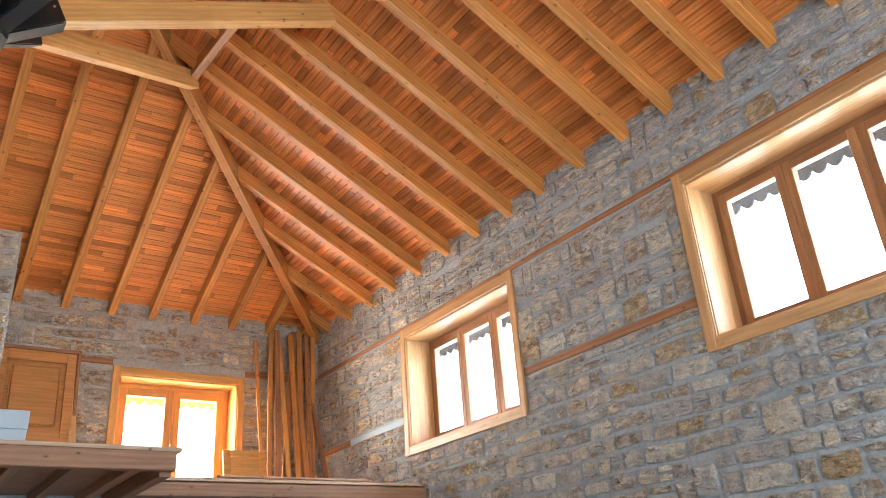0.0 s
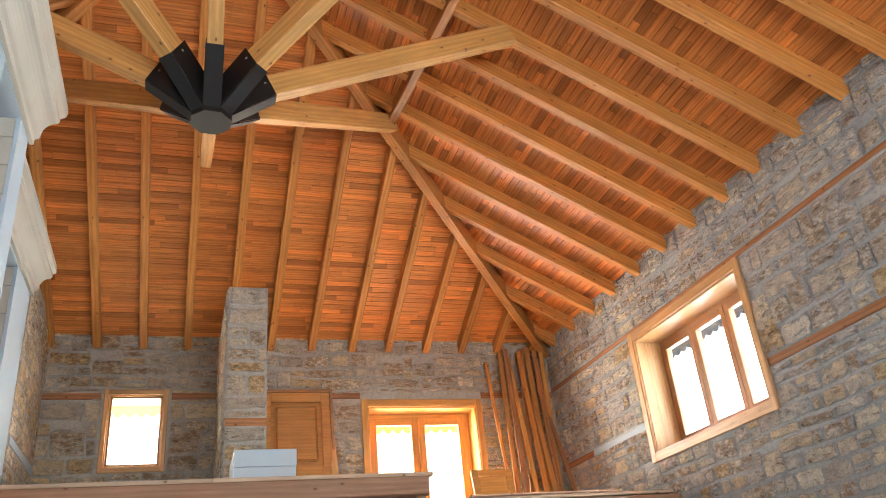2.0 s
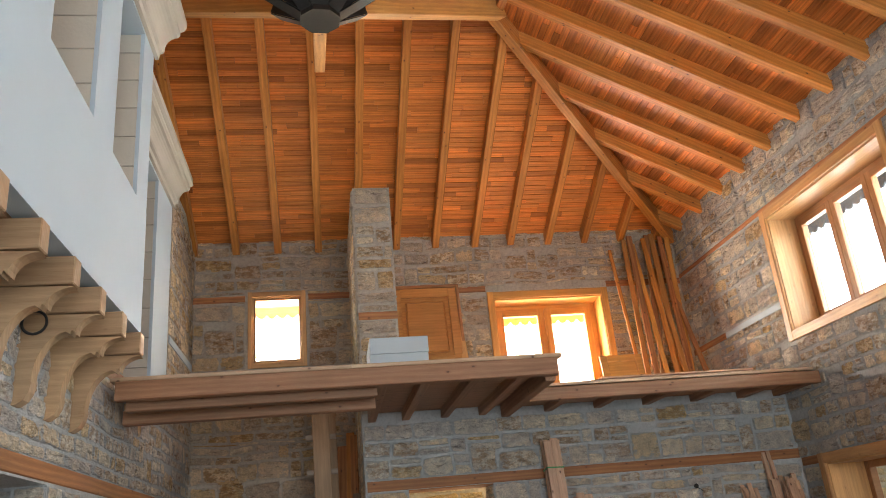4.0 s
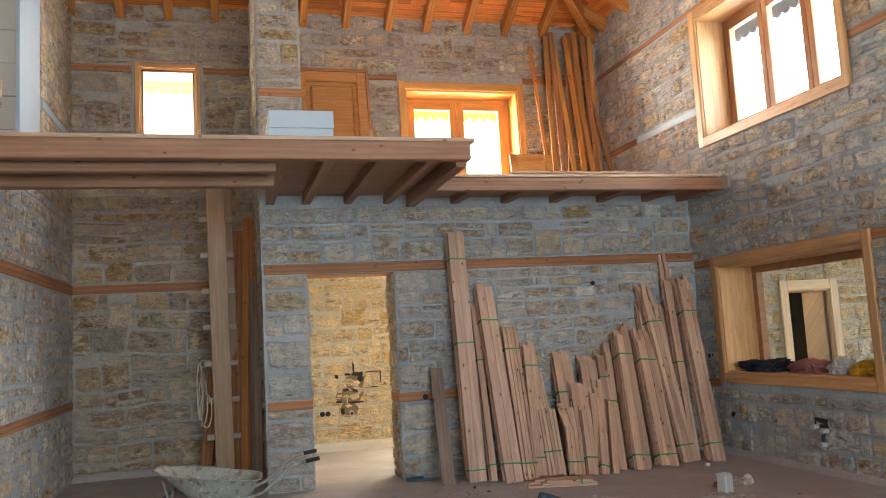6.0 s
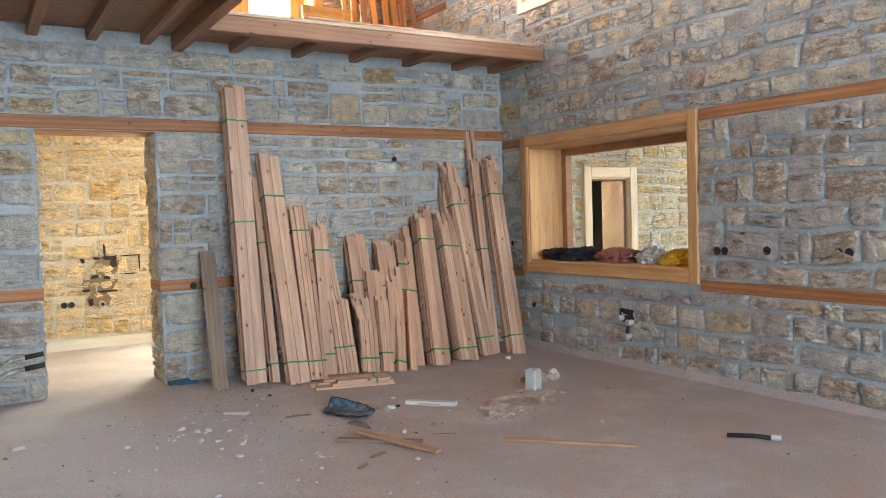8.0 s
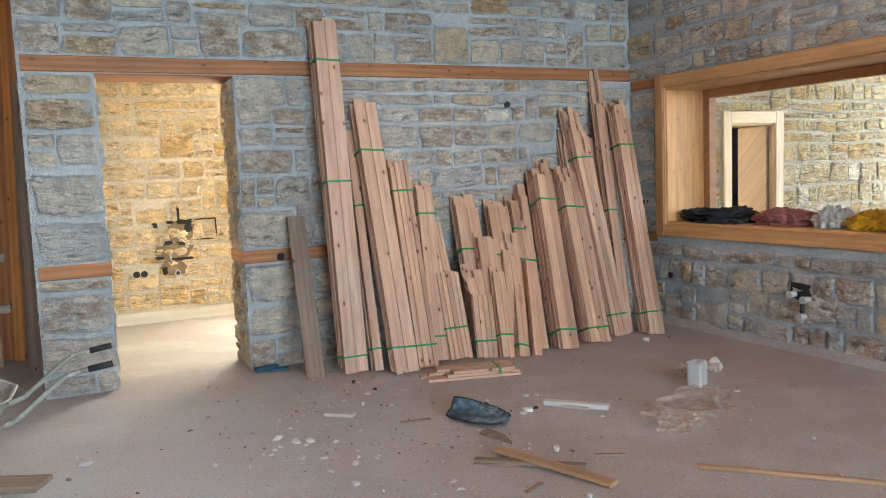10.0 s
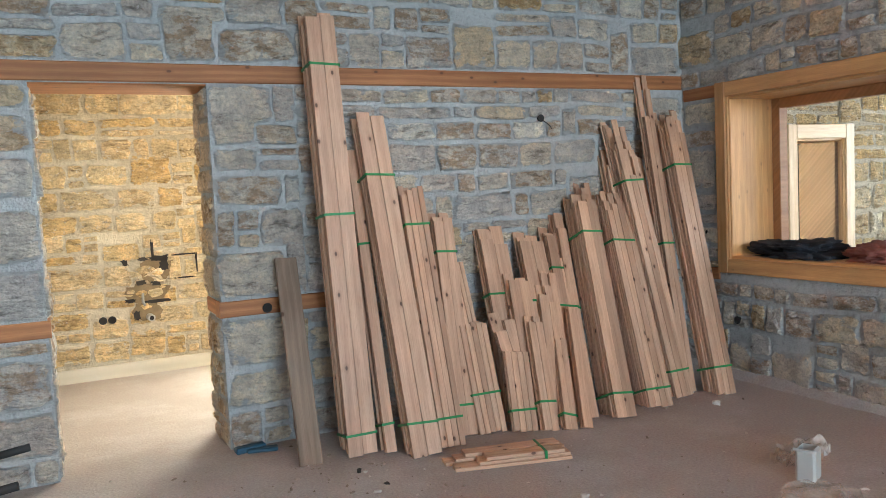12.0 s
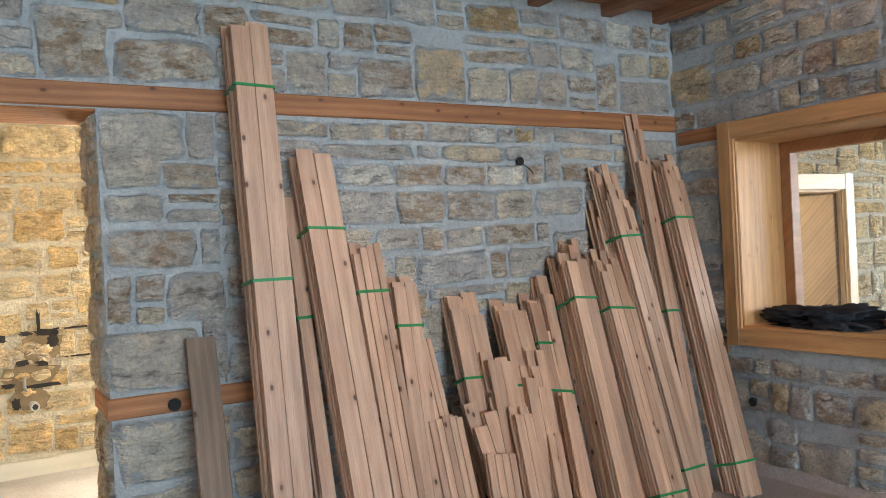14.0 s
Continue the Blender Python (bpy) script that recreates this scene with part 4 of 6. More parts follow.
def stone_mesh(verts, faces, rims, material, name="stone"):
    """rims: how near each corner lies to the mortar, 1 at the joint."""
    data = bpy.data.meshes.new(name)
    data.from_pydata(verts, [], faces)
    data.attributes.new("rim", "FLOAT", "POINT").data.foreach_set("value", rims)
    data.materials.append(material)
    return data


def free_runs(lo, hi, blocks):
    """The stretches of lo..hi that no block covers."""
    runs, at = [], lo
    for a, b in sorted(blocks):
        if a > at:
            runs.append((at, min(a, hi)))
        at = max(at, b)
        if at >= hi:
            break
    if at < hi:
        runs.append((at, hi))
    return [(a, b) for a, b in runs if b - a > 0.03]


def lay_stones(parent, origin, u_axis, normal, u0, u1, z0, z1, holes=(), near=None, material=None, seed=1, size=1.0, rough=1.0, bend=0.02):
    """Roughly coursed rubble over a stretch of a wall's face. near: (u, u, z, z) within which each stone is an object of its own."""
    material = material or STONE
    rng = random.Random(seed)
    U, N, O = Vector(u_axis), Vector(normal), Vector(origin)
    rects = []
    levels = sorted({z0, z1, *(h for o in holes for h in o[2:] if z0 < h < z1)})
    over = []
    for low, high in zip(levels, levels[1:]):
        z = low
        while z < high - 0.02:
            h = rng.choice((0.10, 0.14, 0.16, 0.18, 0.18, 0.20, 0.23)) * size * rng.uniform(0.9, 1.1)
            if high - z - h < 0.06:
                h = high - z
            if h > 0.30 * size:
                h /= 2
            top = z + h
            mid = (z + top) / 2
            blocks = [(a, b) for a, b, c, d in holes if c - 1e-4 < mid < d + 1e-4]
            blocks += [(a, b) for a, b, t in over if t > mid]
            for a, b in free_runs(u0, u1, blocks):
                u = a
                while u < b - 1e-6:
                    w = rng.choice((0.13, 0.18, 0.22, 0.26, 0.28, 0.32, 0.36, 0.44)) * size * (1.15 if h < 0.1 else 1.0)
                    if b - u - w < 0.09:
                        w = b - u
                    if w > 0.62 * size:
                        w /= 2
                    end, kind = u + w, rng.random()
                    if kind < 0.13 and top + 0.08 < high and w < 0.4 * size:
                        tall = min(high, top + rng.uniform(0.07, 0.12))
                        if not any(c < tall and d > z and o < end and q > u for o, q, c, d in holes):
                            rects.append((u, end, z, tall))
                            over.append((u, end, tall))
                            u = end
                            continue
                    if kind > 0.86 and 0.15 < h < 0.26:
                        cut = z + h * rng.uniform(0.35, 0.65)
                        rects += [(u, end, z, cut), (u, end, cut, top)]
                    elif kind > 0.74 and 0.14 < h < 0.26 and w > 0.24:
                        cut, side = z + h * rng.uniform(0.4, 0.6), u + w * rng.uniform(0.4, 0.6)
                        rects += [(u, side, z, top), (side, end, z, cut), (side, end, cut, top)]
                    else:
                        rects.append((u, end, z, top))
                    u = end
            z = top
    all_v, all_f, all_r = [], [], []
    for a, b, c, d in rects:
        gap = rng.uniform(0.004, 0.013)
        ww, hh = b - a - 2 * gap, d - c - 2 * gap
        if ww < 0.025 or hh < 0.018:
            continue
        cu, cz = (a + b) / 2, (c + d) / 2
        deep = rng.uniform(0.008, 0.021) * rough
        verts, faces, rims = UNITS[rng.randrange(len(UNITS))]
        flip, spin = rng.choice((1, -1)), rng.uniform(-0.025, 0.025)
        own = near and near[0] < cu < near[1] and near[2] < cz < near[3]
        placed = []
        for (x, y, h), r in zip(verts, rims):
            u, v = x * flip * ww, y * hh
            u, v = cu + u - v * spin, cz + v + u * spin
            if bend:
                q = Vector((u * 1.5, v * 1.5, seed))
                u, v = u + bend * noise.noise(q), v + bend * noise.noise(q + Vector((31, 7, 0)))
                q = Vector((u * 17, v * 17, seed + 5))
                u, v = u + 0.009 * r * noise.noise(q), v + 0.009 * r * noise.noise(q + Vector((0, 0, 9)))
            lift = h * deep + (0.35 * deep * noise.noise(Vector((u * 9, v * 22, seed + 3))) if h > 0.5 else 0)
            placed.append(tuple(O + U * u + Vector((0, 0, v)) + N * (lift if h > 0 else -0.01)))
        if own:
            ob = new("stone", stone_mesh(placed, faces, rims, material))
            ob.parent = parent
        else:
            base = len(all_v)
            all_v += placed
            all_r += rims
            all_f += [tuple(base + n for n in f) for f in faces]
    if all_v:
        ob = new("stonework", stone_mesh(all_v, all_f, all_r, material, "stonework"))
        ob.parent = parent
        ob["kind"] = "stuff"


def grown(hole, g):
    return (hole[0] - g, hole[1] + g, hole[2] - g, hole[3] + g)


# ---- bundles of boards leaning on the wall ----
def bundle(b, t, width, across, layers, stagger, straps=(0.06, 0.5, 0.9), seed=1, thick=0.019, label="strapped bundle of pale pine boards leaning on the stone wall", drop=(), material=None):
    """b, t: the middle of the front face at the floor and at the top."""
    rng = random.Random(seed)
    m, length = along(b, t, (0, -1, 0.25))
    ob = thing("plank_bundle", label, "planks", "leaning plank bundles", m=m)
    w = width / across
    for l in range(layers):
        for j in range(across):
            if (l, j) in drop:
                continue
            short = rng.uniform(0, stagger) * length if (l, j) != (layers - 1, across - 1) else 0.0
            if l == 0:
                short = max(short, stagger * length * 0.4 * rng.random())
            y0 = -width / 2 + j * w + rng.uniform(-0.0015, 0.0015) + rng.uniform(-0.003, 0.003) * min(l, 2)
            start = 0.012 * rng.random() + 0.3 * thick * (l + 1)
            c = 0.0014 if across <= 2 else 0.003
            bm = bmesh.new()
            add_poly_prism(bm, [(y0 + 0.001, -l * thick - c), (y0 + 0.001 + c, -l * thick - 0.0005), (y0 + w - c - 0.001, -l * thick - 0.0005), (y0 + w - 0.001, -l * thick - c), (y0 + w - 0.001, -l * thick - thick + 0.0095), (y0 + w - 0.005, -(l + 1) * thick + 0.0065), (y0 + 0.004, -(l + 1) * thick + 0.0065), (y0 + 0.001, -(l + 1) * thick + 0.0095)], "x", start, length - short)
            part("plank", bm, material or BOARD, ob)
    for s in straps:
        x0, e = s * length, 0.0025
        bm = bmesh.new()
        tall = layers * thick
        out = [(-width / 2 - e - 0.004, e), (width / 2 + e + 0.004, e), (width / 2 + e + 0.006, -tall - e), (-width / 2 - e - 0.006, -tall - e)]
        add_poly_prism(bm, out, "x", x0, x0 + 0.013)
        sk = rng.uniform(-0.06, 0.06)
        for v in bm.verts:
            v.co.x += v.co.y * sk
        part("strap", bm, STRAP, ob, "green plastic strap")
    return ob


TALL = "tall strapped bundle of long pine boards reaching past the timber band"
OFFCUT = "uneven stack of pine offcuts leaning on the wall"
bundle((-2.822, -0.531, 0), (-2.808, -0.172, 2.453), 0.166, 2, 8, 0.045, (0.045, 0.53, 0.87), 1, label=TALL)
bundle((-2.685, -0.60, 0), (-2.63, -0.07, 1.70), 0.062, 1, 5, 0.02, (0.09, 0.66), 2, label="narrow stack of stained pine boards leaning on the wall")
bundle((-2.537, -0.747, 0), (-2.535, -0.153, 1.887), 0.168, 2, 7, 0.06, (0.09, 0.80), 3, label="strapped bundle of wide pale boards leaning on the wall")
bundle((-2.348, -0.681, 0), (-2.287, -0.134, 1.460), 0.15, 4, 6, 0.05, (0.10, 0.83), 4)
bundle((-2.196, -0.574, 0), (-2.080, -0.115, 1.291), 0.13, 2, 5, 0.06, (0.13, 0.80), 5)
bundle((-2.049, -0.599, 0), (-2.031, -0.36, 0.63), 0.18, 5, 3, 0.05, (0.34,), 6, label="short strapped bundle of narrow pine offcuts")
bundle((-2.00, -0.523, 0.0), (-2.046, -0.22, 0.977), 0.085, 3, 2, 0.03, (), 7, label="thin pine offcuts leaning on the bundles")
bundle((-1.885, -0.689, 0), (-1.82, -0.50, 0.44), 0.16, 4, 2, 0.05, (0.26,), 8, label="short strapped bundle of wide pine offcuts")
bundle((-1.754, -0.756, 0), (-1.653, -0.45, 0.63), 0.10, 2, 3, 0.14, (0.24,), 9, label="short strapped bundle of pine offcuts")
bundle((-1.657, -0.812, 0), (-1.491, -0.48, 0.505), 0.085, 2, 3, 0.10, (0.15,), 10, label="short narrow pine offcuts leaning on the bundles")
bundle((-1.56, -0.842, 0), (-1.37, -0.45, 0.66), 0.065, 1, 3, 0.05, (), 11, label="short narrow pine offcuts leaning on the bundles")
bundle((-1.791, -0.544, 0), (-1.714, -0.07, 1.20), 0.19, 2, 5, 0.26, (0.62,), 12, label=OFFCUT)
bundle((-1.728, -0.63, 0), (-1.656, -0.28, 0.885), 0.15, 2, 4, 0.26, (0.40,), 13, label=OFFCUT)
bundle((-1.589, -0.689, 0), (-1.444, -0.10, 1.137), 0.18, 2, 5, 0.26, (0.60,), 14, label=OFFCUT)
bundle((-1.444, -0.696, 0), (-1.254, -0.10, 1.155), 0.14, 2, 5, 0.20, (0.55, 0.75), 15, label=OFFCUT)
bundle((-1.786, -0.629, 0), (-1.835, -0.36, 0.666), 0.15, 2, 3, 0.26, (), 16, label=OFFCUT)
bundle((-1.634, -0.724, 0), (-1.476, -0.33, 0.793), 0.13, 2, 3, 0.25, (), 29, label=OFFCUT)
bundle((-1.254, -0.809, 0), (-1.054, -0.191, 1.365), 0.148, 2, 9, 0.08, (0.10, 0.80), 17)
bundle((-0.940, -0.756, 0), (-0.817, -0.191, 1.375), 0.185, 4, 9, 0.12, (0.08, 0.74), 18)
bundle((-0.659, -0.660, 0), (-0.718, -0.153, 1.854), 0.148, 3, 7, 0.22, (0.09, 0.76), 19, label="strapped bundle of pine boards with stepped ends")
bundle((-0.410, -0.779, 0), (-0.267, -0.172, 1.924), 0.148, 3, 8, 0.11, (0.09, 0.78), 20, label="strapped bundle of narrow pine boards beside the corner")
bundle((-0.55, -0.60, 0), (-0.42, -0.06, 2.16), 0.085, 2, 4, 0.18, (0.45,), 21, label="narrow dark-edged pine boards leaning in the corner")
DEEP = "stack of dark-edged pine boards behind the bundles"
bundle((-1.39, -0.66, 0), (-1.19, -0.08, 1.24), 0.07, 1, 6, 0.10, (0.5,), 22, label=DEEP)
bundle((-1.13, -0.66, 0), (-0.97, -0.07, 1.47), 0.09, 2, 5, 0.15, (0.5,), 23, label=DEEP)
bundle((-0.83, -0.60, 0), (-0.74, -0.06, 1.66), 0.09, 2, 5, 0.12, (), 24, label=DEEP)
bundle((-0.56, -0.56, 0), (-0.50, -0.06, 1.62), 0.07, 1, 4, 0.08, (), 25, label=DEEP)
bundle((-2.48, -0.60, 0), (-2.43, -0.07, 1.55), 0.06, 1, 4, 0.05, (0.10,), 26, label=DEEP)
bundle((-1.70, -0.62, 0), (-1.62, -0.34, 0.72), 0.13, 2, 2, 0.25, (), 27, label="uneven stack of pine offcuts leaning on the wall")
bundle((-1.55, -0.66, 0), (-1.44, -0.30, 0.88), 0.10, 2, 3, 0.25, (0.4,), 28, label="uneven stack of pine offcuts leaning on the wall")

grey = beam("weathered_board", (-3.105, -0.515, 0.004), (-3.058, -0.07, 1.07), 0.125, 0.03, OLD, None, (0, -1, 0.3))
tagged(grey, "single weathered grey-brown board leaning on the wall", "board")


def lying_stack():
    ob = thing("offcut_stack", "small strapped stack of offcuts lying on the floor", "planks", m=pose(-2.19, -1.02, 0, 0, 0, -14))
    rng = random.Random(4)
    for l in range(3):
        for j in range(2):
            a = -0.30 + rng.uniform(-0.06, 0.12) + 0.03 * l
            b = 0.30 - rng.uniform(0, 0.05)
            part("plank", beam_mesh(b - a, 0.085, 0.018, 0.002), BOARD, ob, m=pose(a, -0.045 + j * 0.09 + rng.uniform(-0.01, 0.01), 0.0185 * (l + 1), 0, 0, rng.uniform(-2, 2)))
    part("strap", box_mesh((0.15, -0.1, 0.0), (0.163, 0.1, 0.059)), STRAP, ob, "green plastic strap")


lying_stack()


def loose_plank(p, q, width, thick, material, label, group="loose floor strips"):
    return tagged(beam("loose_strip", p, q, width, thick, material), label, "board", group)


loose_plank((-2.935, -2.40, 0.021), (-2.55, -2.735, 0.021), 0.055, 0.02, OLD, "split pine strip lying on the screed floor")
loose_plank((-2.80, -2.38, 0.043), (-2.575, -2.96, 0.024), 0.065, 0.02, CORBEL, "split pine strip lying across another strip")
loose_plank((-2.90, -2.46, 0.012), (-2.70, -2.60, 0.012), 0.04, 0.011, OLD, "splinter of weathered wood on the floor")
loose_plank((-2.14, -2.985, 0.020), (-1.645, -3.52, 0.020), 0.035, 0.019, CORBEL, "thin pine batten lying on the floor")
tagged(beam("paint_batten", (-2.17, -1.83, 0.03), (-1.93, -2.10, 0.03), 0.055, 0.028, CLEARBAG), "cloudy plastic strip lying on the floor", "plastic strip")
tagged(beam("paint_batten", (-2.12, -1.93, 0.016), (-2.03, -2.05, 0.016), 0.03, 0.014, CHIP), "whitewashed strip lying on the floor", "board")
tagged(link_mesh("plaster_slab", box_mesh((-0.085, -0.03, 0.0), (0.085, 0.03, 0.02), 0.005), CHIP, m=pose(-3.235, -1.37, 0.0, 0, 0, -43)), "flat white plaster offcut on the floor", "rubble")
for bx, by, turn, tall in ((-3.33, -0.075, 6, 0.035), (-3.27, -0.115, -14, 0.022)):
    tagged(link_mesh("blue_scrap", box_mesh((-0.085, -0.028, 0.0), (0.085, 0.028, tall), 0.006), BLUE, m=pose(bx, by, 0.0, 0, 0, turn)), "dark blue scrap lying at the foot of the wall", "scrap", "blue scraps")


# ---- small things on the floor ----
def dustpan():
    """A torn, bent piece of a painted tub: pointed, dished, its edge turned up."""
    ob = thing("bent_sheet", "torn blue-black painted metal sheet bent up on the floor", "scrap metal", m=pose(-2.615, -1.86, 0, 0, 0, -57) @ Matrix.Diagonal((0.78, 0.72, 0.85, 1)))
    bm = bmesh.new()
    rows, cols = 15, 13
    grid = []
    for i in range(rows):
        u = i / (rows - 1)
        x = (u - 0.5) * 0.45
        half = 0.17 * max(0.05, math.sin(math.pi * (0.08 + 0.84 * u))) ** 0.7 + 0.010 * noise.noise(Vector((u * 9, 0, 2)))
        line = []
        for j in range(cols):
            v = 2 * j / (cols - 1) - 1
            y = v * half + 0.03 * math.sin(4 * u)
            z = 0.010 + 0.045 * max(0.0, v) ** 2 * (1 - 0.5 * u) + 0.055 * max(0.0, 0.35 - u) * 2.8 * (0.5 + 0.5 * v) + 0.022 * abs(noise.noise(Vector((u * 5.0, v * 2.5, 0.3)))) + 0.02 * max(0.0, -v - 0.6)
            line.append(bm.verts.new((x, y, z)))
        grid.append(line)
    for i in range(rows - 1):
        for j in range(cols - 1):
            bm.faces.new((grid[i][j], grid[i + 1][j], grid[i + 1][j + 1], grid[i][j + 1]))
    edge = [v.co.copy() for v in grid[0]] + [g[-1].co.copy() for g in grid[1:]]
    front = [g[0].co.copy() for g in grid]
    sheet = part("sheet", bm, SCRAP, ob, "scraped blue and grey inner face", smooth=True)
    mod = sheet.modifiers.new("thickness", "SOLIDIFY")
    mod.thickness = 0.005
    for line in (edge, front):
        bm = bmesh.new()
        tube(bm, line, 0.0075, 6)
        part("rim", bm, RUBBER, ob, "black turned edge")


def wood_shard():
    bm = bmesh.new()
    add_poly_prism(bm, [(-2.73, -2.08), (-2.66, -2.03), (-2.64, -2.17), (-2.665, -2.29), (-2.69, -2.20)], "z", 0.002, 0.014)
    tagged(link_mesh("wood_shard", bm, OLD), "brown split wood shard beside the bent sheet", "board")


wood_shard()


dustpan()


def crumpled(name, m, size, material, label, category, seed, lumps=1.0, sub=5):
    """Cloth or film in folds, resting on its base."""
    bm = bmesh.new()
    bmesh.ops.create_icosphere(bm, subdivisions=sub, radius=1.0)
    off = Vector((seed * 3.1, seed * 1.7, seed * 0.9))
    for v in bm.verts:
        p = v.co.copy()
        f = 1 + lumps * (0.30 * noise.noise(p * 1.6 + off) + 0.30 * (0.5 - abs(noise.noise(p * 3.1 + off)) * 2) * 0.8 + 0.16 * (0.4 - abs(noise.noise(p * 6.3 + off)) * 2))
        q = Vector((p.x * f, p.y * f, p.z * f))
        if q.z < -0.35:
            q.z = -0.35 + 0.02 * (q.z + 0.35)
        v.co = Vector((q.x * size[0], q.y * size[1], (q.z + 0.36) * size[2]))
    ob = link_mesh(name, bm, material, m=m, smooth=True)
    return tagged(ob, label, category)




def film_sheet(m, length, width, height, label, seed):
    """A crumpled sheet of film: ragged outline, folds that stand up from the floor."""
    bm = bmesh.new()
    nx, ny = 34, 22
    grid = []
    for i in range(nx):
        line = []
        for j in range(ny):
            u, v = 2 * i / (nx - 1) - 1, 2 * j / (ny - 1) - 1
            q = Vector((u * 1.7 + seed, v * 1.7, seed * 0.7))
            x = u * length / 2 * (1 + 0.25 * noise.noise(q)) * (1 - 0.22 * v * v)
            y = v * width / 2 * (1 + 0.35 * noise.noise(q + Vector((9, 3, 1)))) * (1 - 0.35 * u * u) + 0.2 * width * noise.noise(Vector((u * 1.3, seed, 4)))
            fold = (max(0.0, 0.34 - abs(noise.noise(q * 0.9))) * 2.2) ** 2 + 0.25 * max(0.0, 0.2 - abs(noise.noise(q * 2.6)))
            edge = max(abs(u), abs(v)) ** 8 * 0.5 * max(0.0, noise.noise(q * 1.1 + Vector((2, 2, 2))) + 0.2)
            line.append(bm.verts.new((x, y, 0.003 + height * (fold + edge))))
        grid.append(line)
    for i in range(nx - 1):
        for j in range(ny - 1):
            bm.faces.new((grid[i][j], grid[i + 1][j], grid[i + 1][j + 1], grid[i][j + 1]))
    return tagged(link_mesh("plastic_film", bm, DUSTY, m=m, smooth=True), label, "plastic sheet", "plastic films")


film_sheet(pose(-1.55, -2.30, 0.0, 0, 0, 22), 0.80, 0.40, 0.045, "crumpled dusty clear plastic film spread on the floor", 2)
film_sheet(pose(-1.00, -1.80, 0.0, 0, 0, 5), 0.42, 0.20, 0.09, "bunched clear plastic film round the container", 5)
film_sheet(pose(-1.80, -2.52, 0.0, 0, 0, 10), 0.32, 0.18, 0.035, "small crumpled piece of clear plastic film", 8)
SILL = IW[2] + 0.0285
crumpled("black_jacket", pose(0.20, -0.83, SILL, 0, 0, 86), (0.30, 0.16, 0.075), JACKET, "crumpled black jacket on the pine sill", "jacket", 3, 1.9)
crumpled("red_towel", pose(0.22, -1.46, SILL, 0, 0, 92), (0.25, 0.15, 0.085), TOWEL, "folded red patterned cloth on the pine sill", "towel", 4, 1.1)
crumpled("clear_bag", pose(0.24, -1.86, SILL, 0, 0, 90), (0.14, 0.13, 0.105), CLEARBAG, "crumpled whitish plastic bag on the pine sill", "plastic bag", 6, 1.3)
crumpled("yellow_bag", pose(0.20, -2.16, SILL, 0, 0, 90), (0.17, 0.13, 0.09), BAG, "yellow plastic bag on the pine sill", "plastic bag", 7, 1.1)


def jug():
    ob = thing("plastic_jug", "cut-off white translucent plastic container", "container", m=pose(-1.205, -2.02, 0, 0, 0, 25))
    bm = bmesh.new()
    add_box(bm, (-0.055, -0.045, 0.0), (0.055, 0.045, 0.155), 0.012)
    top = [f for f in bm.faces if f.normal.z > 0.9]
    bmesh.ops.inset_region(bm, faces=top, thickness=0.006)
    bmesh.ops.translate(bm, verts=list({v for f in top for v in f.verts}), vec=(0, 0, -0.11))
    part("body", bm, TRANSLUCENT, ob)
    part("rim_lip", box_mesh((-0.058, -0.048, 0.148), (-0.052, 0.048, 0.158)), TRANSLUCENT, ob)


jug()


def black_pipe():
    ob = thing("pipe_piece", "short black pipe with a white fitting", "pipe")
    bm = bmesh.new()
    tube(bm, [(-1.10, -3.68, 0.018), (-1.0, -3.79, 0.02), (-0.95, -3.87, 0.016)], 0.013, 10)
    part("pipe", bm, RUBBER, ob, smooth=True)
    bm = bmesh.new()
    cylinder(bm, (-0.955, -3.86, 0.02), (-0.925, -3.905, 0.02), 0.018, 12)
    part("fitting", bm, TRANSLUCENT, ob)


black_pipe()


def chip(place, size, material, seed, name="rubble_chip", label="broken chip of plaster on the floor"):
    rng = random.Random(seed)
    bm = bmesh.new()
    bmesh.ops.create_icosphere(bm, subdivisions=1, radius=1.0)
    for v in bm.verts:
        v.co = Vector(c * rng.uniform(0.55, 1.1) for c in v.co)
        v.co.z = max(v.co.z, -0.4)
    m = pose(*place, 0, 0, rng.uniform(0, 360)) @ Matrix.Diagonal((size, size * rng.uniform(0.5, 0.9), size * 0.5, 1)) @ pose(0, 0, 0.4)
    return tagged(link_mesh(name, bm, material, m=m), label, "rubble", "rubble chips")


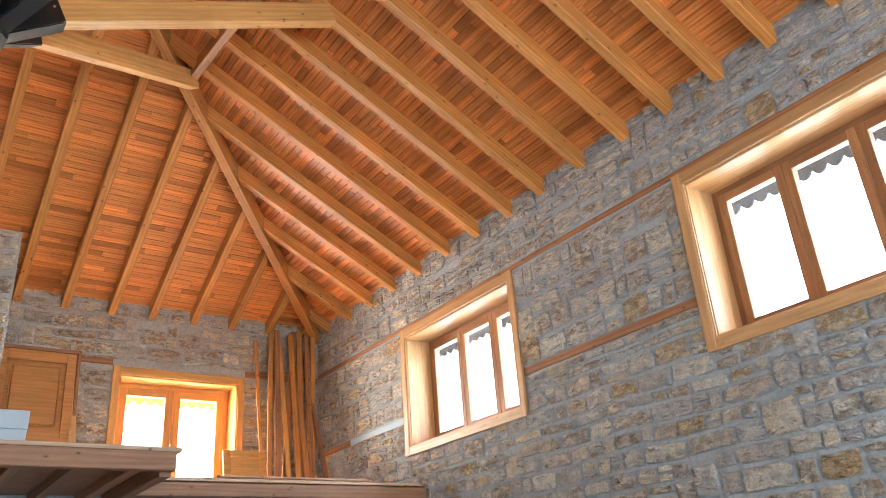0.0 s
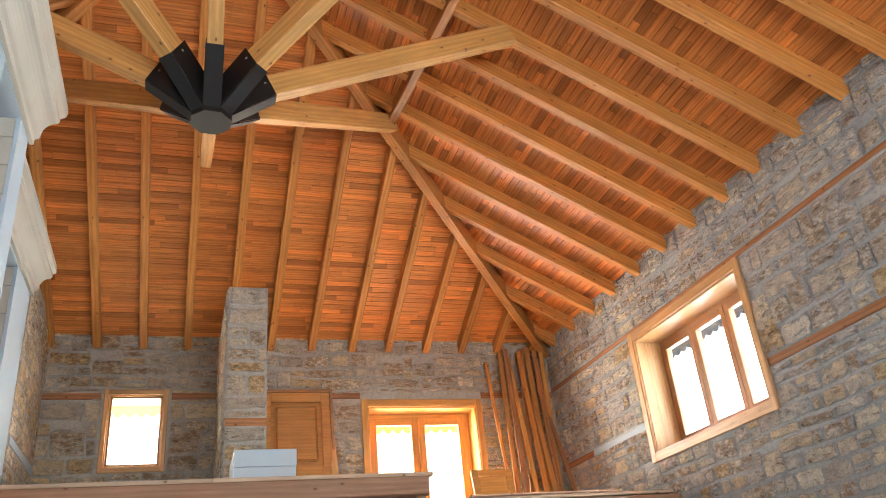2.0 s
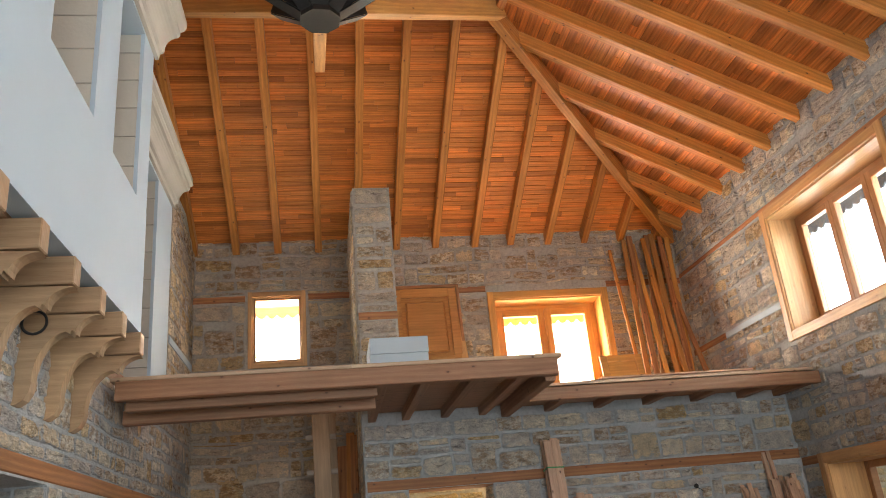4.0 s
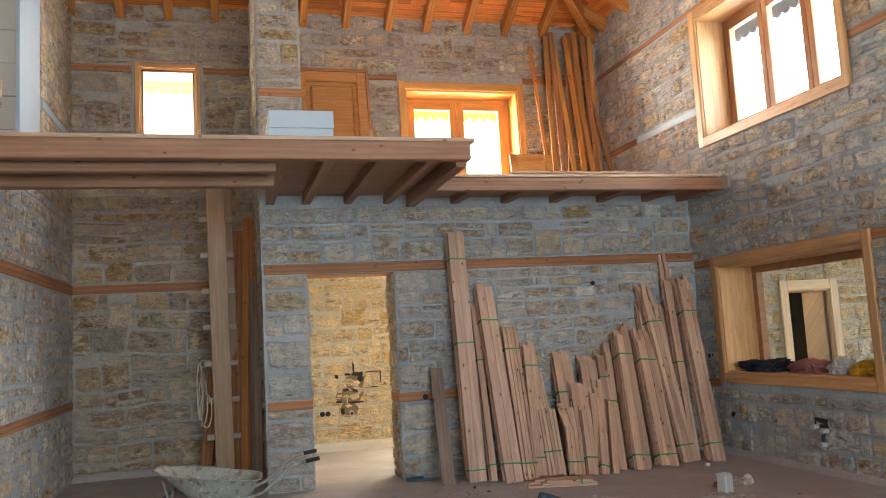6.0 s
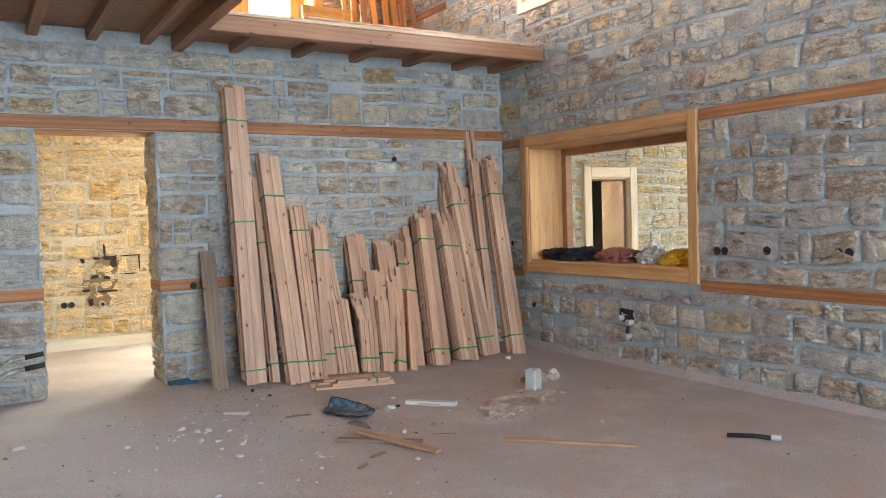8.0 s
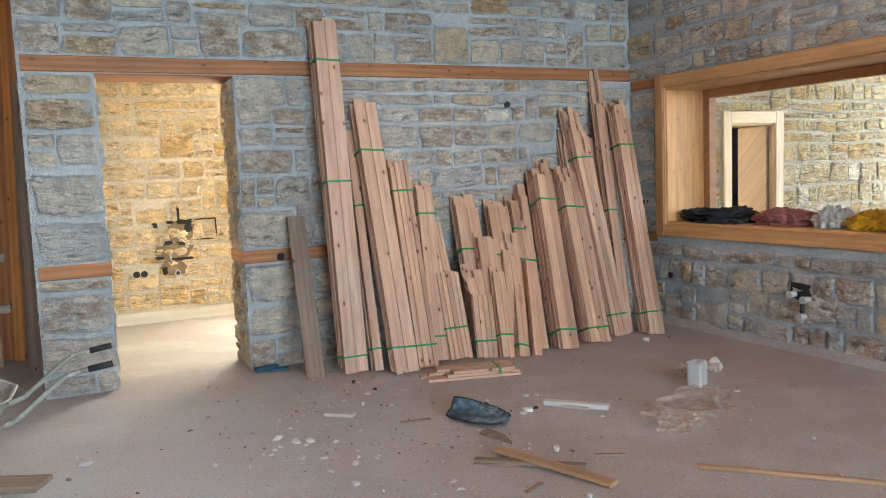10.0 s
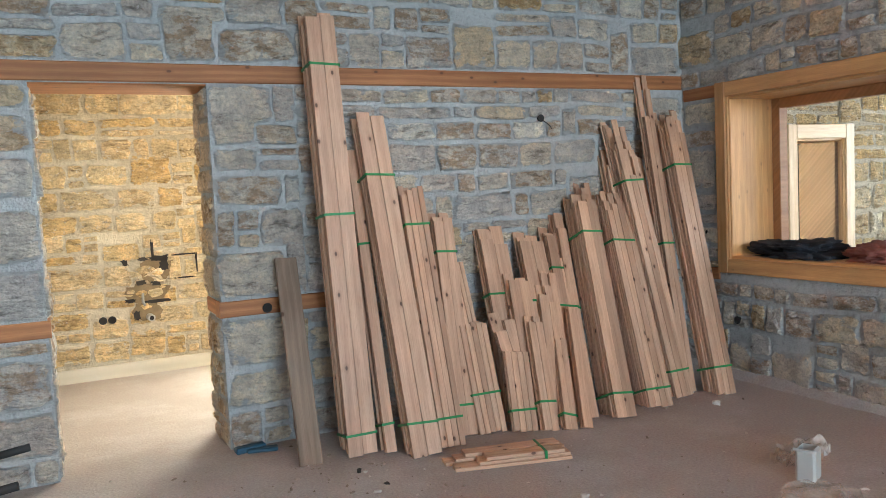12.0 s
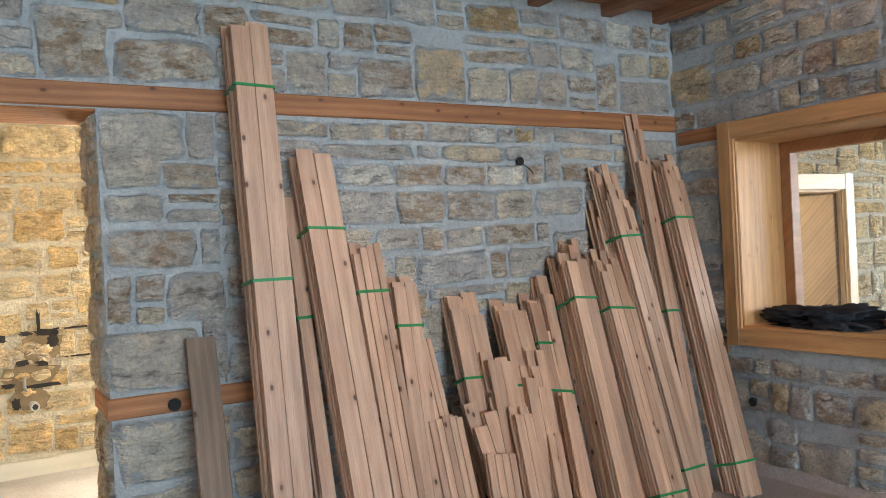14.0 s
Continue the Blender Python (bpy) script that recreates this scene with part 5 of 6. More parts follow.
for k, (px, py, s, mat) in enumerate(((-2.36, -1.90, 0.035, CHIP), (-2.28, -1.86, 0.02, RUBBER), (-2.17, -1.62, 0.03, CHIP), (-2.30, -2.43, 0.028, OLD), (-3.52, -1.97, 0.024, CHIP), (-3.42, -2.12, 0.03, CHIP), (-3.50, -2.35, 0.028, CHIP), (-3.30, -2.10, 0.02, CHIP), (-2.95, -1.05, 0.028, CHIP), (-2.87, -0.98, 0.022, RUBBER), (-2.49, -1.02, 0.032, RUBBER), (-3.12, -2.55, 0.022, CHIP), (-0.62, -0.88, 0.05, PLASTIC), (-2.312, -1.879, 0.042, PLASTIC), (-2.25, -1.86, 0.026, RUBBER), (-3.639, -1.571, 0.034, CHIP), (-3.571, -1.676, 0.04, CHIP), (-3.509, -1.696, 0.035, CHIP), (-3.54, -1.74, 0.028, CHIP), (-3.61, -1.913, 0.034, CHIP), (-3.66, -1.70, 0.018, CHIP), (-2.93, -0.742, 0.035, RUBBER), (-2.90, -0.76, 0.02, CHIP), (-2.528, -2.468, 0.04, CHIP), (-4.546, -1.408, 0.055, CHIP), (-3.998, -1.788, 0.025, CHIP), (-4.62, -1.60, 0.02, OLD), (-1.42, -3.0, 0.022, CHIP), (-1.70, -3.36, 0.02, CHIP), (-2.72, -2.98, 0.03, CHIP))):
    chip((px, py, 0), s, mat, k)
for px, py, ln, an in ((-2.42, -2.62, 0.14, 30), (-3.0, -1.68, 0.17, 10), (-2.92, -2.82, 0.12, -25), (-3.05, -2.95, 0.10, -40)):
    loose_plank((px, py, 0.008), (px + ln * math.cos(radians(an)), py - ln * math.sin(radians(an)), 0.008), 0.025, 0.007, OLD, "small wood splinter on the floor", "splinters")


def debris():
    """Grit, crumbs and slivers strewn over the screed."""
    rng = random.Random(9)
    v, f = [], []
    for _ in range(800):
        if rng.random() < 0.6:
            px, py = rng.gauss(-3.1, 0.55), rng.gauss(-1.6, 0.75)
        else:
            px, py = rng.uniform(-6.2, -0.2), rng.uniform(-4.5, -0.3)
        if py > -0.05 or px < -6.6 or px > -0.1:
            continue
        s = rng.choice((0.003, 0.004, 0.005, 0.006, 0.010))
        a = rng.uniform(0, 6.28)
        base = len(v)
        k = rng.uniform(0.5, 2.2)
        for dx, dy, dz in ((-k, -0.6, 0), (k, -0.7, 0), (k * 0.8, 0.7, 0), (-k * 0.7, 0.6, 0), (-k * 0.3, 0, 0.9), (k * 0.4, 0.1, 0.8)):
            v.append((px + s * (dx * math.cos(a) - dy * math.sin(a)), py + s * (dx * math.sin(a) + dy * math.cos(a)), 0.0005 + s * dz))
        f += [tuple(base + n for n in q) for q in ((0, 1, 5, 4), (1, 2, 5), (2, 3, 4, 5), (3, 0, 4))]
    data = bpy.data.meshes.new("debris")
    data.from_pydata(v, [], f)
    n = Nodes("grit")
    col = n.ramp(n.random(), [(0.0, (0.10, 0.08, 0.06)), (0.3, (0.26, 0.22, 0.19)), (0.65, (0.44, 0.41, 0.38)), (1.0, (0.58, 0.56, 0.54))])
    data.materials.append(n.finish(col, 0.9))
    tagged(new("debris", data), "grit, plaster crumbs and wood slivers on the floor", "debris", kind="stuff")


debris()


# ---- holes, sockets and pipes in the walls ----
def socket_hole(name, place, normal, count=1, r=0.026, label="round electrical box hole in the stone wall"):
    n = Vector(normal)
    side = Vector((0, 0, 1)).cross(n)
    ob = thing(name, label, "socket hole", "socket holes", "structure")
    for k in range(count):
        c = Vector(place) + side * (k - (count - 1) / 2) * 0.07 + n * 0.012
        bm = bmesh.new()
        pts = []
        for a in range(13):
            t = 2 * math.pi * a / 12
            pts.append(c + side * math.cos(t) * r + Vector((0, 0, math.sin(t) * r)))
        tube(bm, pts, 0.006, 5)
        part("box_rim", bm, RUBBER, ob)
        # near-black disc on the wall paints the shade inside the box
        bm = bmesh.new()
        cylinder(bm, c - n * 0.02, c + n * 0.004, r, 14)
        part("box_well", bm, SHADE_BLACK, ob)


E_N, N_N = (-1, 0, 0), (0, -1, 0)
socket_hole("socket_pair", (-0.012, -2.76, 0.99), E_N, 2)
socket_hole("socket_pair", (-0.012, -3.15, 1.0), E_N, 1)
socket_hole("socket_pair", (-0.012, -3.71, 1.0), E_N, 2)
socket_hole("socket_hole", (-0.012, -0.21, 1.01), E_N, 2, 0.02)
socket_hole("socket_hole", (-0.012, -0.50, 0.41), E_N, 1, 0.022)
socket_hole("socket_hole", (-1.265, -0.012, 1.855), N_N, 1, 0.019)
socket_hole("socket_hole", (-3.17, -0.012, 0.79), N_N, 1, 0.023)
socket_hole("socket_hole", (-0.91, -0.012, 0.43), N_N, 1, 0.026)
socket_hole("socket_pair", (-3.885, 2.538, 0.475), N_N, 2, 0.027)


def cable_tail():
    # thin black tube draws a shadow line beside the socket hole
    bm = bmesh.new()
    tube(bm, [(-1.265, -0.02, 1.85), (-1.24, -0.05, 1.82), (-1.22, -0.06, 1.80), (-1.20, -0.05, 1.78)], 0.003, 6)
    tagged(link_mesh("cable_tail", bm, RUBBER, smooth=True), "thin black tube drawing a shadow line on the wall", "cable")


cable_tail()


def pipe_recess():
    """A chased hole with water pipes."""
    ob = thing("pipe_recess", "chased hole in the stone wall with white water pipes", "pipes", kind="structure")
    # raised near-black piece paints the shade of the chased hole
    bm = bmesh.new()
    add_poly_prism(bm, [(-1.70, 0.48), (-1.83, 0.47), (-1.86, 0.40), (-1.80, 0.34), (-1.73, 0.37), (-1.69, 0.42)], "x", -0.024, 0.01)
    part("hollow", bm, SHADE_BLACK, ob)
    for y, z in ((-1.73, 0.40), (-1.84, 0.375), (-1.81, 0.255)):
        bm = bmesh.new()
        cylinder(bm, (-0.02, y, z), (-0.075, y, z), 0.021, 12)
        part("pipe_stub", bm, TRANSLUCENT, ob)
        bm = bmesh.new()
        cylinder(bm, (-0.075, y, z), (-0.085, y, z), 0.026, 12)
        part("pipe_cap", bm, TRANSLUCENT, ob)
    bm = bmesh.new()
    tube(bm, [(-0.03, -1.80, 0.35), (-0.045, -1.80, 0.30), (-0.03, -1.80, 0.25)], 0.012, 8)
    part("drain", bm, RUBBER, ob)


pipe_recess()


def back_room_chase():
    ob = thing("wall_chase", "rough chased hole with a pipe in the yellow wall", "pipes", kind="structure")
    rng = random.Random(8)
    px, pz = -3.56, 0.47

    def ragged(x0, x1, z0, z1, at, material, name, wild=0.25):
        bm = bmesh.new()
        out = []
        for k in range(18):
            a = 2 * math.pi * k / 18
            c, t = math.cos(a), math.sin(a)
            f = rng.uniform(1 - wild, 1 + wild * 0.5)
            out.append((px + (x0 + x1) / 2 + (x1 - x0) / 2 * math.copysign(abs(c) ** 0.55, c) * f, pz + (z0 + z1) / 2 + (z1 - z0) / 2 * math.copysign(abs(t) ** 0.55, t) * f))
        add_poly_prism(bm, out, "y", at, 2.56)
        part(name, bm, material, ob)

    for x0, x1, z0, z1 in ((-0.05, 0.21, 0.28, 0.50), (-0.19, 0.18, 0.12, 0.28), (-0.13, 0.10, -0.03, 0.12)):
        ragged(x0, x1, z0, z1, 2.533, RUBBLE, "hollow")
    # flat near-black pieces paint the shade between the rubble
    for x0, x1, z0, z1 in ((0.045, 0.075, 0.47, 0.64), (0.02, 0.20, 0.46, 0.51), (-0.19, -0.13, 0.44, 0.49), (-0.06, 0.02, 0.47, 0.50), (-0.10, 0.0, 0.27, 0.31), (0.03, 0.12, 0.26, 0.30), (-0.18, -0.10, 0.13, 0.16), (-0.05, 0.17, 0.11, 0.14), (-0.12, -0.07, -0.02, 0.06), (0.20, 0.42, 0.497, 0.51), (0.405, 0.42, 0.33, 0.51), (0.17, 0.41, 0.30, 0.312), (0.10, 0.18, 0.38, 0.47)):
        ragged(x0, x1, z0, z1, 2.530, SHADE_BLACK, "crevice", 0.4)
    for cx, cz, r in ((0.0, 0.40, 0.075), (0.09, 0.36, 0.05), (-0.10, 0.36, 0.05), (0.06, 0.20, 0.07), (-0.05, 0.20, 0.055), (-0.13, 0.22, 0.045), (0.13, 0.24, 0.035), (-0.02, 0.09, 0.05)):
        bm = bmesh.new()
        bmesh.ops.create_icosphere(bm, subdivisions=2, radius=r, matrix=Matrix.Translation((px + cx, 2.545, pz + cz)))
        for v in bm.verts:
            v.co += Vector((rng.uniform(-1, 1), 0, rng.uniform(-1, 1))) * r * 0.3
            v.co.z = pz + cz + (v.co.z - pz - cz) * 0.55
            v.co.y = 2.545 + (v.co.y - 2.545) * 0.45
        part("rubble", bm, STONE_YELLOW, ob)
    bm = bmesh.new()
    cylinder(bm, (px, 2.55, pz), (px + 0.012, 2.475, pz - 0.006), 0.030, 14)
    part("pipe_stub", bm, TRANSLUCENT, ob)
    # near-black disc paints the shade inside the pipe
    bm = bmesh.new()
    cylinder(bm, (px + 0.012, 2.476, pz - 0.006), (px + 0.012, 2.472, pz - 0.006), 0.019, 12)
    part("pipe_bore", bm, SHADE_BLACK, ob)
    bm = bmesh.new()
    tube(bm, [(px - 0.03, 2.53, pz + 0.10), (px - 0.045, 2.50, pz + 0.13), (px - 0.04, 2.53, pz + 0.20)], 0.011, 8)
    part("pipe_bend", bm, CHROME, ob, smooth=True)


back_room_chase()


# ---- skirting fillets of screed ----
def fillet(name, p, q, normal, height=0.07, wild=1.0, material=None):
    """A rough coved fillet at the foot of a wall."""
    m, length = along(p, q)
    bm = bmesh.new()
    rng = random.Random(name + str(p))
    n = max(2, int(length / 0.12))
    rows = []
    inv = m.inverted().to_3x3()
    w = inv @ Vector(normal)
    for k in range(n + 1):
        x = length * k / n
        h, d = height * (1 + wild * rng.uniform(-0.2, 0.15)), 0.035 * (1 + wild * rng.uniform(-0.3, 0.3))
        rows.append([bm.verts.new(Vector((x, 0, 0)) + w * a + Vector((0, 0, b))) for a, b in ((-0.01, 0), (-0.01, h), (0.026, h), (0.032 + d * 0.3, h * 0.45), (0.03 + d, 0.0))])
    for r, s in zip(rows, rows[1:]):
        for k in range(4):
            bm.faces.new((r[k], r[k + 1], s[k + 1], s[k]))
    return tagged(link_mesh(name, bm, material or SCREED, m=m, smooth=True), "rough screed fillet along the foot of the wall", "skirting", kind="structure")


fillet("baseboard", (0, -7.0, 0), (0, -0.05, 0), (-1, 0, 0), 0.06)
fillet("baseboard", (WX, 1.93, 0), (-4.73, 1.93, 0), (0, -1, 0), 0.09, 0.3)
fillet("baseboard", (-4.55, 2.545, 0), (-2.0, 2.545, 0), (0, -1, 0), 0.10, 0.1, BLOCK)


# ---- the recess beside the doorway: ladder, boards, rope ----
def ladder():
    ob = thing("board_ladder", "home-made ladder of a wide board with nailed rungs", "ladder")
    b, t = Vector((-5.11, 1.25, 0.0)), Vector((-5.155, 1.15, 3.2))
    beam("rail", b, t, 0.195, 0.045, CORBEL, ob, (0, -1, 0.05))
    b2 = b + Vector((0.10, 0.42, 0))
    beam("rail", b2, t + Vector((0.10, 0.42, 0)), 0.16, 0.045, CORBEL, ob, (0, -1, 0.05))
    for k in range(7):
        z = 0.40 + 0.395 * k
        c = b.lerp(t, z / 3.2)
        part("rung", box_mesh((c.x - 0.18, c.y + 0.05, z), (c.x + 0.175, c.y + 0.09, z + 0.06), 0.004), RUNG, ob)


ladder()
for k, (bx, by, tx, ty, tz, w, mat) in enumerate(((-4.99, 1.45, -4.90, 1.80, 2.75, 0.13, BELT), (-4.90, 1.35, -4.80, 1.75, 2.90, 0.10, RAFTER), (-4.83, 1.25, -4.76, 1.70, 2.86, 0.09, BELT), (-4.80, 1.05, -4.755, 1.35, 2.15, 0.11, OLD), (-5.05, 1.60, -4.97, 1.86, 2.3, 0.12, BELT), (-5.33, 1.55, -5.22, 1.84, 1.1, 0.14, BELT), (-4.78, 0.75, -4.75, 1.0, 1.7, 0.10, OLD))):
    ob = beam("leaning_board", (bx, by, 0.008), (tx, ty, tz), w, 0.026, mat, None, (-0.3, -1, 0.2))
    tagged(ob, "dark reddish board leaning in the recess", "board", "recess boards")


def rope_coil():
    bm = bmesh.new()
    for k in range(3):
        pts = []
        for a in range(19):
            t = 2 * math.pi * a / 18
            pts.append((-5.325 + 0.03 * (k - 1) + (0.03 + 0.014 * k) * math.sin(t), 1.195 - 0.012 * k, 0.93 - 0.10 * k + (0.30 - 0.06 * k) * math.cos(t)))
        tube(bm, pts, 0.007, 6)
    tube(bm, [(-5.35, 1.19, 1.22), (-5.33, 1.23, 1.265), (-5.27, 1.28, 1.262), (-5.22, 1.30, 1.26)], 0.007, 6)
    ob = tagged(link_mesh("rope", bm, ROPE, smooth=True), "looped pale rope hanging on a ladder rung", "rope")


rope_coil()


# ---- wheelbarrow ----
def wheelbarrow():
    ob = thing("wheelbarrow", "old builder's wheelbarrow with a splashed steel tray", "wheelbarrow", m=pose(-5.22, -1.31, 0, 0, 0, -3))
    # the tray: long sloping nose towards -x, steep back, its rim falling to the back
    bm = bmesh.new()
    levels = ((0.0, -0.09, 0.30, 0.17), (0.06, -0.13, 0.325, 0.19), (0.5, -0.24, 0.355, 0.23), (0.94, -0.355, 0.385, 0.265), (1.0, -0.385, 0.40, 0.28), (0.96, -0.392, 0.407, 0.287))
    rings = []
    for f, x0, x1, w in levels:
        ring = []
        for k in range(32):
            a = 2 * math.pi * k / 32
            c, s = math.cos(a), math.sin(a)
            x = (x0 + x1) / 2 + (x1 - x0) / 2 * math.copysign(abs(c) ** 0.55, c)
            y = w * math.copysign(abs(s) ** 0.5, s) * (1.0 - 0.25 * max(0.0, -c) ** 2)
            dent = 0.012 * noise.noise(Vector((x * 5, y * 5, f * 2)))
            z = 0.255 + f * (0.19 - 0.145 * x + (0.02 if c < -0.8 else 0.0)) + 0.6 * dent * f
            ring.append(bm.verts.new((x + dent, y + dent, z)))
        rings.append(ring)
    for r, s in zip(rings, rings[1:]):
        for k in range(32):
            j = (k + 1) % 32
            bm.faces.new((r[k], r[j], s[j], s[k]))
    bm.faces.new(rings[0])
    tray = part("tray", bm, GALV, ob, "dented pale steel tray splashed with mortar", smooth=True)
    mod = tray.modifiers.new("thickness", "SOLIDIFY")
    mod.thickness = 0.005
    for s in (-1, 1):
        bm = bmesh.new()
        tube(bm, [(-0.45, 0.045 * s, 0.155), (-0.36, 0.075 * s, 0.165), (-0.12, 0.14 * s, 0.235), (0.30, 0.20 * s, 0.262), (0.42, 0.23 * s, 0.30), (0.58, 0.216 * s, 0.43), (0.64, 0.220 * s, 0.475), (0.70, 0.224 * s, 0.492), (0.76, 0.2255 * s, 0.500)], 0.013, 8)
        part("handle_tube", bm, GALV, ob, "bent steel tube with flaking paint", smooth=True)
        bm = bmesh.new()
        tube(bm, [(0.735, 0.2250 * s, 0.497), (0.84, 0.227 * s, 0.512)], 0.0155, 8)
        part("grip", bm, RUBBER, ob, "worn black grip", smooth=True)
        bm = bmesh.new()
        tube(bm, [(0.115, 0.19 * s, 0.25), (0.125, 0.195 * s, 0.06), (0.15, 0.195 * s, 0.015), (0.20, 0.195 * s, 0.012), (0.25, 0.195 * s, 0.03), (0.265, 0.195 * s, 0.08), (0.26, 0.195 * s, 0.255)], 0.0115, 8)
        part("leg", bm, GALV, ob, smooth=True)
        bm = bmesh.new()
        tube(bm, [(-0.27, 0.10 * s, 0.18), (-0.275, 0.15 * s, 0.32), (-0.30, 0.20 * s, 0.44)], 0.008, 6)
        part("nose_brace", bm, GALV, ob)
    wheel_at = Vector((-0.265, 0.0, 0.132))
    bm = bmesh.new()
    tube(bm, [wheel_at + Vector((math.cos(a) * 0.10, 0, math.sin(a) * 0.10)) for a in [2 * math.pi * k / 28 for k in range(29)]], 0.031, 10)
    wheel = part("wheel", bm, RUBBER, ob, "worn black rubber tyre", smooth=True)
    bm = bmesh.new()
    cylinder(bm, wheel_at + Vector((0, -0.018, 0)), wheel_at + Vector((0, 0.018, 0)), 0.078, 20)
    part("rim", bm, GALV, wheel)
    bm = bmesh.new()
    cylinder(bm, wheel_at + Vector((0, -0.06, 0)), wheel_at + Vector((0, 0.06, 0)), 0.014, 12)
    part("axle", bm, CHROME, wheel)


wheelbarrow()
tagged(beam("floor_plank", (-5.35, -1.30, 0.03), (-4.72, -1.62, 0.03), 0.16, 0.028, OLD), "dusty brown plank lying under the wheelbarrow", "board")


def hose():
    bm = bmesh.new()
    pts = []
    for k in range(24):
        t = k / 23
        pts.append((-5.75 + 0.75 * t, 0.05 + 0.35 * math.sin(3.1 * t) - 0.5 * t, 0.02 + 0.16 * math.sin(math.pi * t) ** 2))
    tube(bm, pts, 0.012, 8)
    tagged(link_mesh("hose", bm, BLUE, smooth=True), "dark blue hose lying beside the pier", "hose")


hose()


# ---- things on the gallery ----
G = 2.9155


def panel_door():
    m = pose(-4.16, 1.60, G, -7, 0, 0)
    ob = thing("panel_door", "unhung panelled pine door leaning on the back wall", "door", m=m)
    W, H, T = 0.86, 1.85, 0.04
    for lo, hi, nm in (((0, 0, 0), (0.11, T, H), "stile"), ((W - 0.11, 0, 0), (W, T, H), "stile"), ((0.11, 0, H - 0.13), (W - 0.11, T, H), "rail"), ((0.11, 0, 0.72), (W - 0.11, T, 0.88), "rail"), ((0.11, 0, 0), (W - 0.11, T, 0.2), "rail")):
        part(nm, box_mesh(lo, hi, 0.004), PANEL, ob)
    # darker strips outline the leaf at its sides and top
    for lo, hi in (((-0.07, 0.02, 0), (-0.012, 0.10, H + 0.06)), ((W + 0.012, 0.02, 0), (W + 0.05, 0.10, H + 0.06)), ((-0.012, 0.02, H + 0.015), (W + 0.012, 0.10, H + 0.06))):
        part("door_frame", box_mesh(lo, hi, 0.004), SASH, ob)
    for z0, z1 in ((0.2, 0.72), (0.88, H - 0.13)):
        part("panel", box_mesh((0.11, 0.034, z0), (W - 0.11, 0.038, z1)), PANEL, ob)
        part("raised_field", box_mesh((0.165, 0.008, z0 + 0.055), (W - 0.165, 0.036, z1 - 0.055), 0.026), PANEL, ob)


panel_door()
tagged(beam("leaning_strip", (-3.23, 1.50, G), (-3.32, 1.90, G + 1.70), 0.09, 0.02, JOINERY, None, (0, -1, 0.2)), "narrow pine strip leaning beside the door", "board")


def foam_boards():
    for k, (x0, x1, z0) in enumerate(((-4.70, -4.20, 0.0), (-4.695, -4.195, 0.142))):
        bm = box_mesh((x0, -1.68, G + z0 + 0.001), (x1, -1.05, G + z0 + 0.14), 0.004)
        tagged(link_mesh("foam_block", bm, FOAM), "pale blue insulation foam block on the gallery", "insulation", "foam blocks")


foam_boards()


def small_sash():
    ob = thing("loose_window", "small loose pine window leaf leaning on the gallery", "window leaf", m=pose(-1.62, 1.15, G, -12, 0, 0))
    for lo, hi in (((0, 0, 0), (0.09, 0.04, 0.68)), ((0.46, 0, 0), (0.55, 0.04, 0.68)), ((0.09, 0, 0.59), (0.46, 0.04, 0.68)), ((0.09, 0, 0), (0.46, 0.04, 0.09))):
        part("sash_bar", box_mesh(lo, hi, 0.004), SUNLIT_PINE, ob)
    part("panel", box_mesh((0.09, 0.014, 0.09), (0.46, 0.026, 0.59)), SUNLIT_PINE, ob)


small_sash()
rng = random.Random(31)
for k, (bx, tx, tz, w, by) in enumerate(((-1.03, -1.02, 5.22, 0.07, 1.15), (-0.90, -0.80, 5.36, 0.10, 1.30), (-0.82, -0.72, 5.40, 0.12, 1.20), (-0.70, -0.66, 5.30, 0.10, 1.10), (-0.74, -0.45, 5.42, 0.11, 1.25), (-0.60, -0.52, 5.36, 0.10, 1.05), (-0.48, -0.36, 5.45, 0.12, 1.20), (-0.40, -0.25, 5.40, 0.12, 1.10), (-0.33, -0.16, 5.44, 0.10, 1.25), (-0.20, -0.28, 5.10, 0.09, 1.0), (-0.10, -0.22, 4.7, 0.09, 1.15), (-0.52, -0.42, 4.9, 0.10, 0.95))):
    ob = beam("corner_board", (bx - 0.10, by, G + 0.004), (tx, 1.86 - 0.03 * (k % 3), tz), w * 0.68, 0.03, (RAFTER, PANEL, BELT, SUNLIT_PINE, SASH)[k % 5], None, (rng.uniform(-0.3, 0.3), -1, 0.2))
    tagged(ob, "long orange pine board leaning in the gallery corner", "board", "gallery corner boards")


def hook():
    bm = bmesh.new()
    tube(bm, [(-4.28, 0.05, 3.42), (-4.20, 0.03, 3.42), (-4.14, 0.02, 3.45), (-4.11, 0.02, 3.52), (-4.14, 0.02, 3.57)], 0.011, 8)
    tagged(link_mesh("iron_hook", bm, CHROME, smooth=True), "bent steel bar hook on the stone pillar", "hook")


hook()
for k, (bx, by) in enumerate(((-5.05, -1.75), (-4.98, -1.5))):
    tagged(link_mesh("foam_offcut", box_mesh((bx, by, G + 0.001 + 0.0), (bx + 0.16, by + 0.12, G + 0.045), 0.003), FOAM), "small foam offcut on the gallery edge", "insulation", "foam offcuts")


# ---- the walls' stones, last ----
F = 0.07
e_holes = [grown(W1, F), grown(W2, F), grown(IW, F), (-8, 3, 1.965, 2.05), (-8, 3, 0.68, 0.765), (-8, 3, 4.78, 4.835), (-8, 3, 3.645, 3.725)]
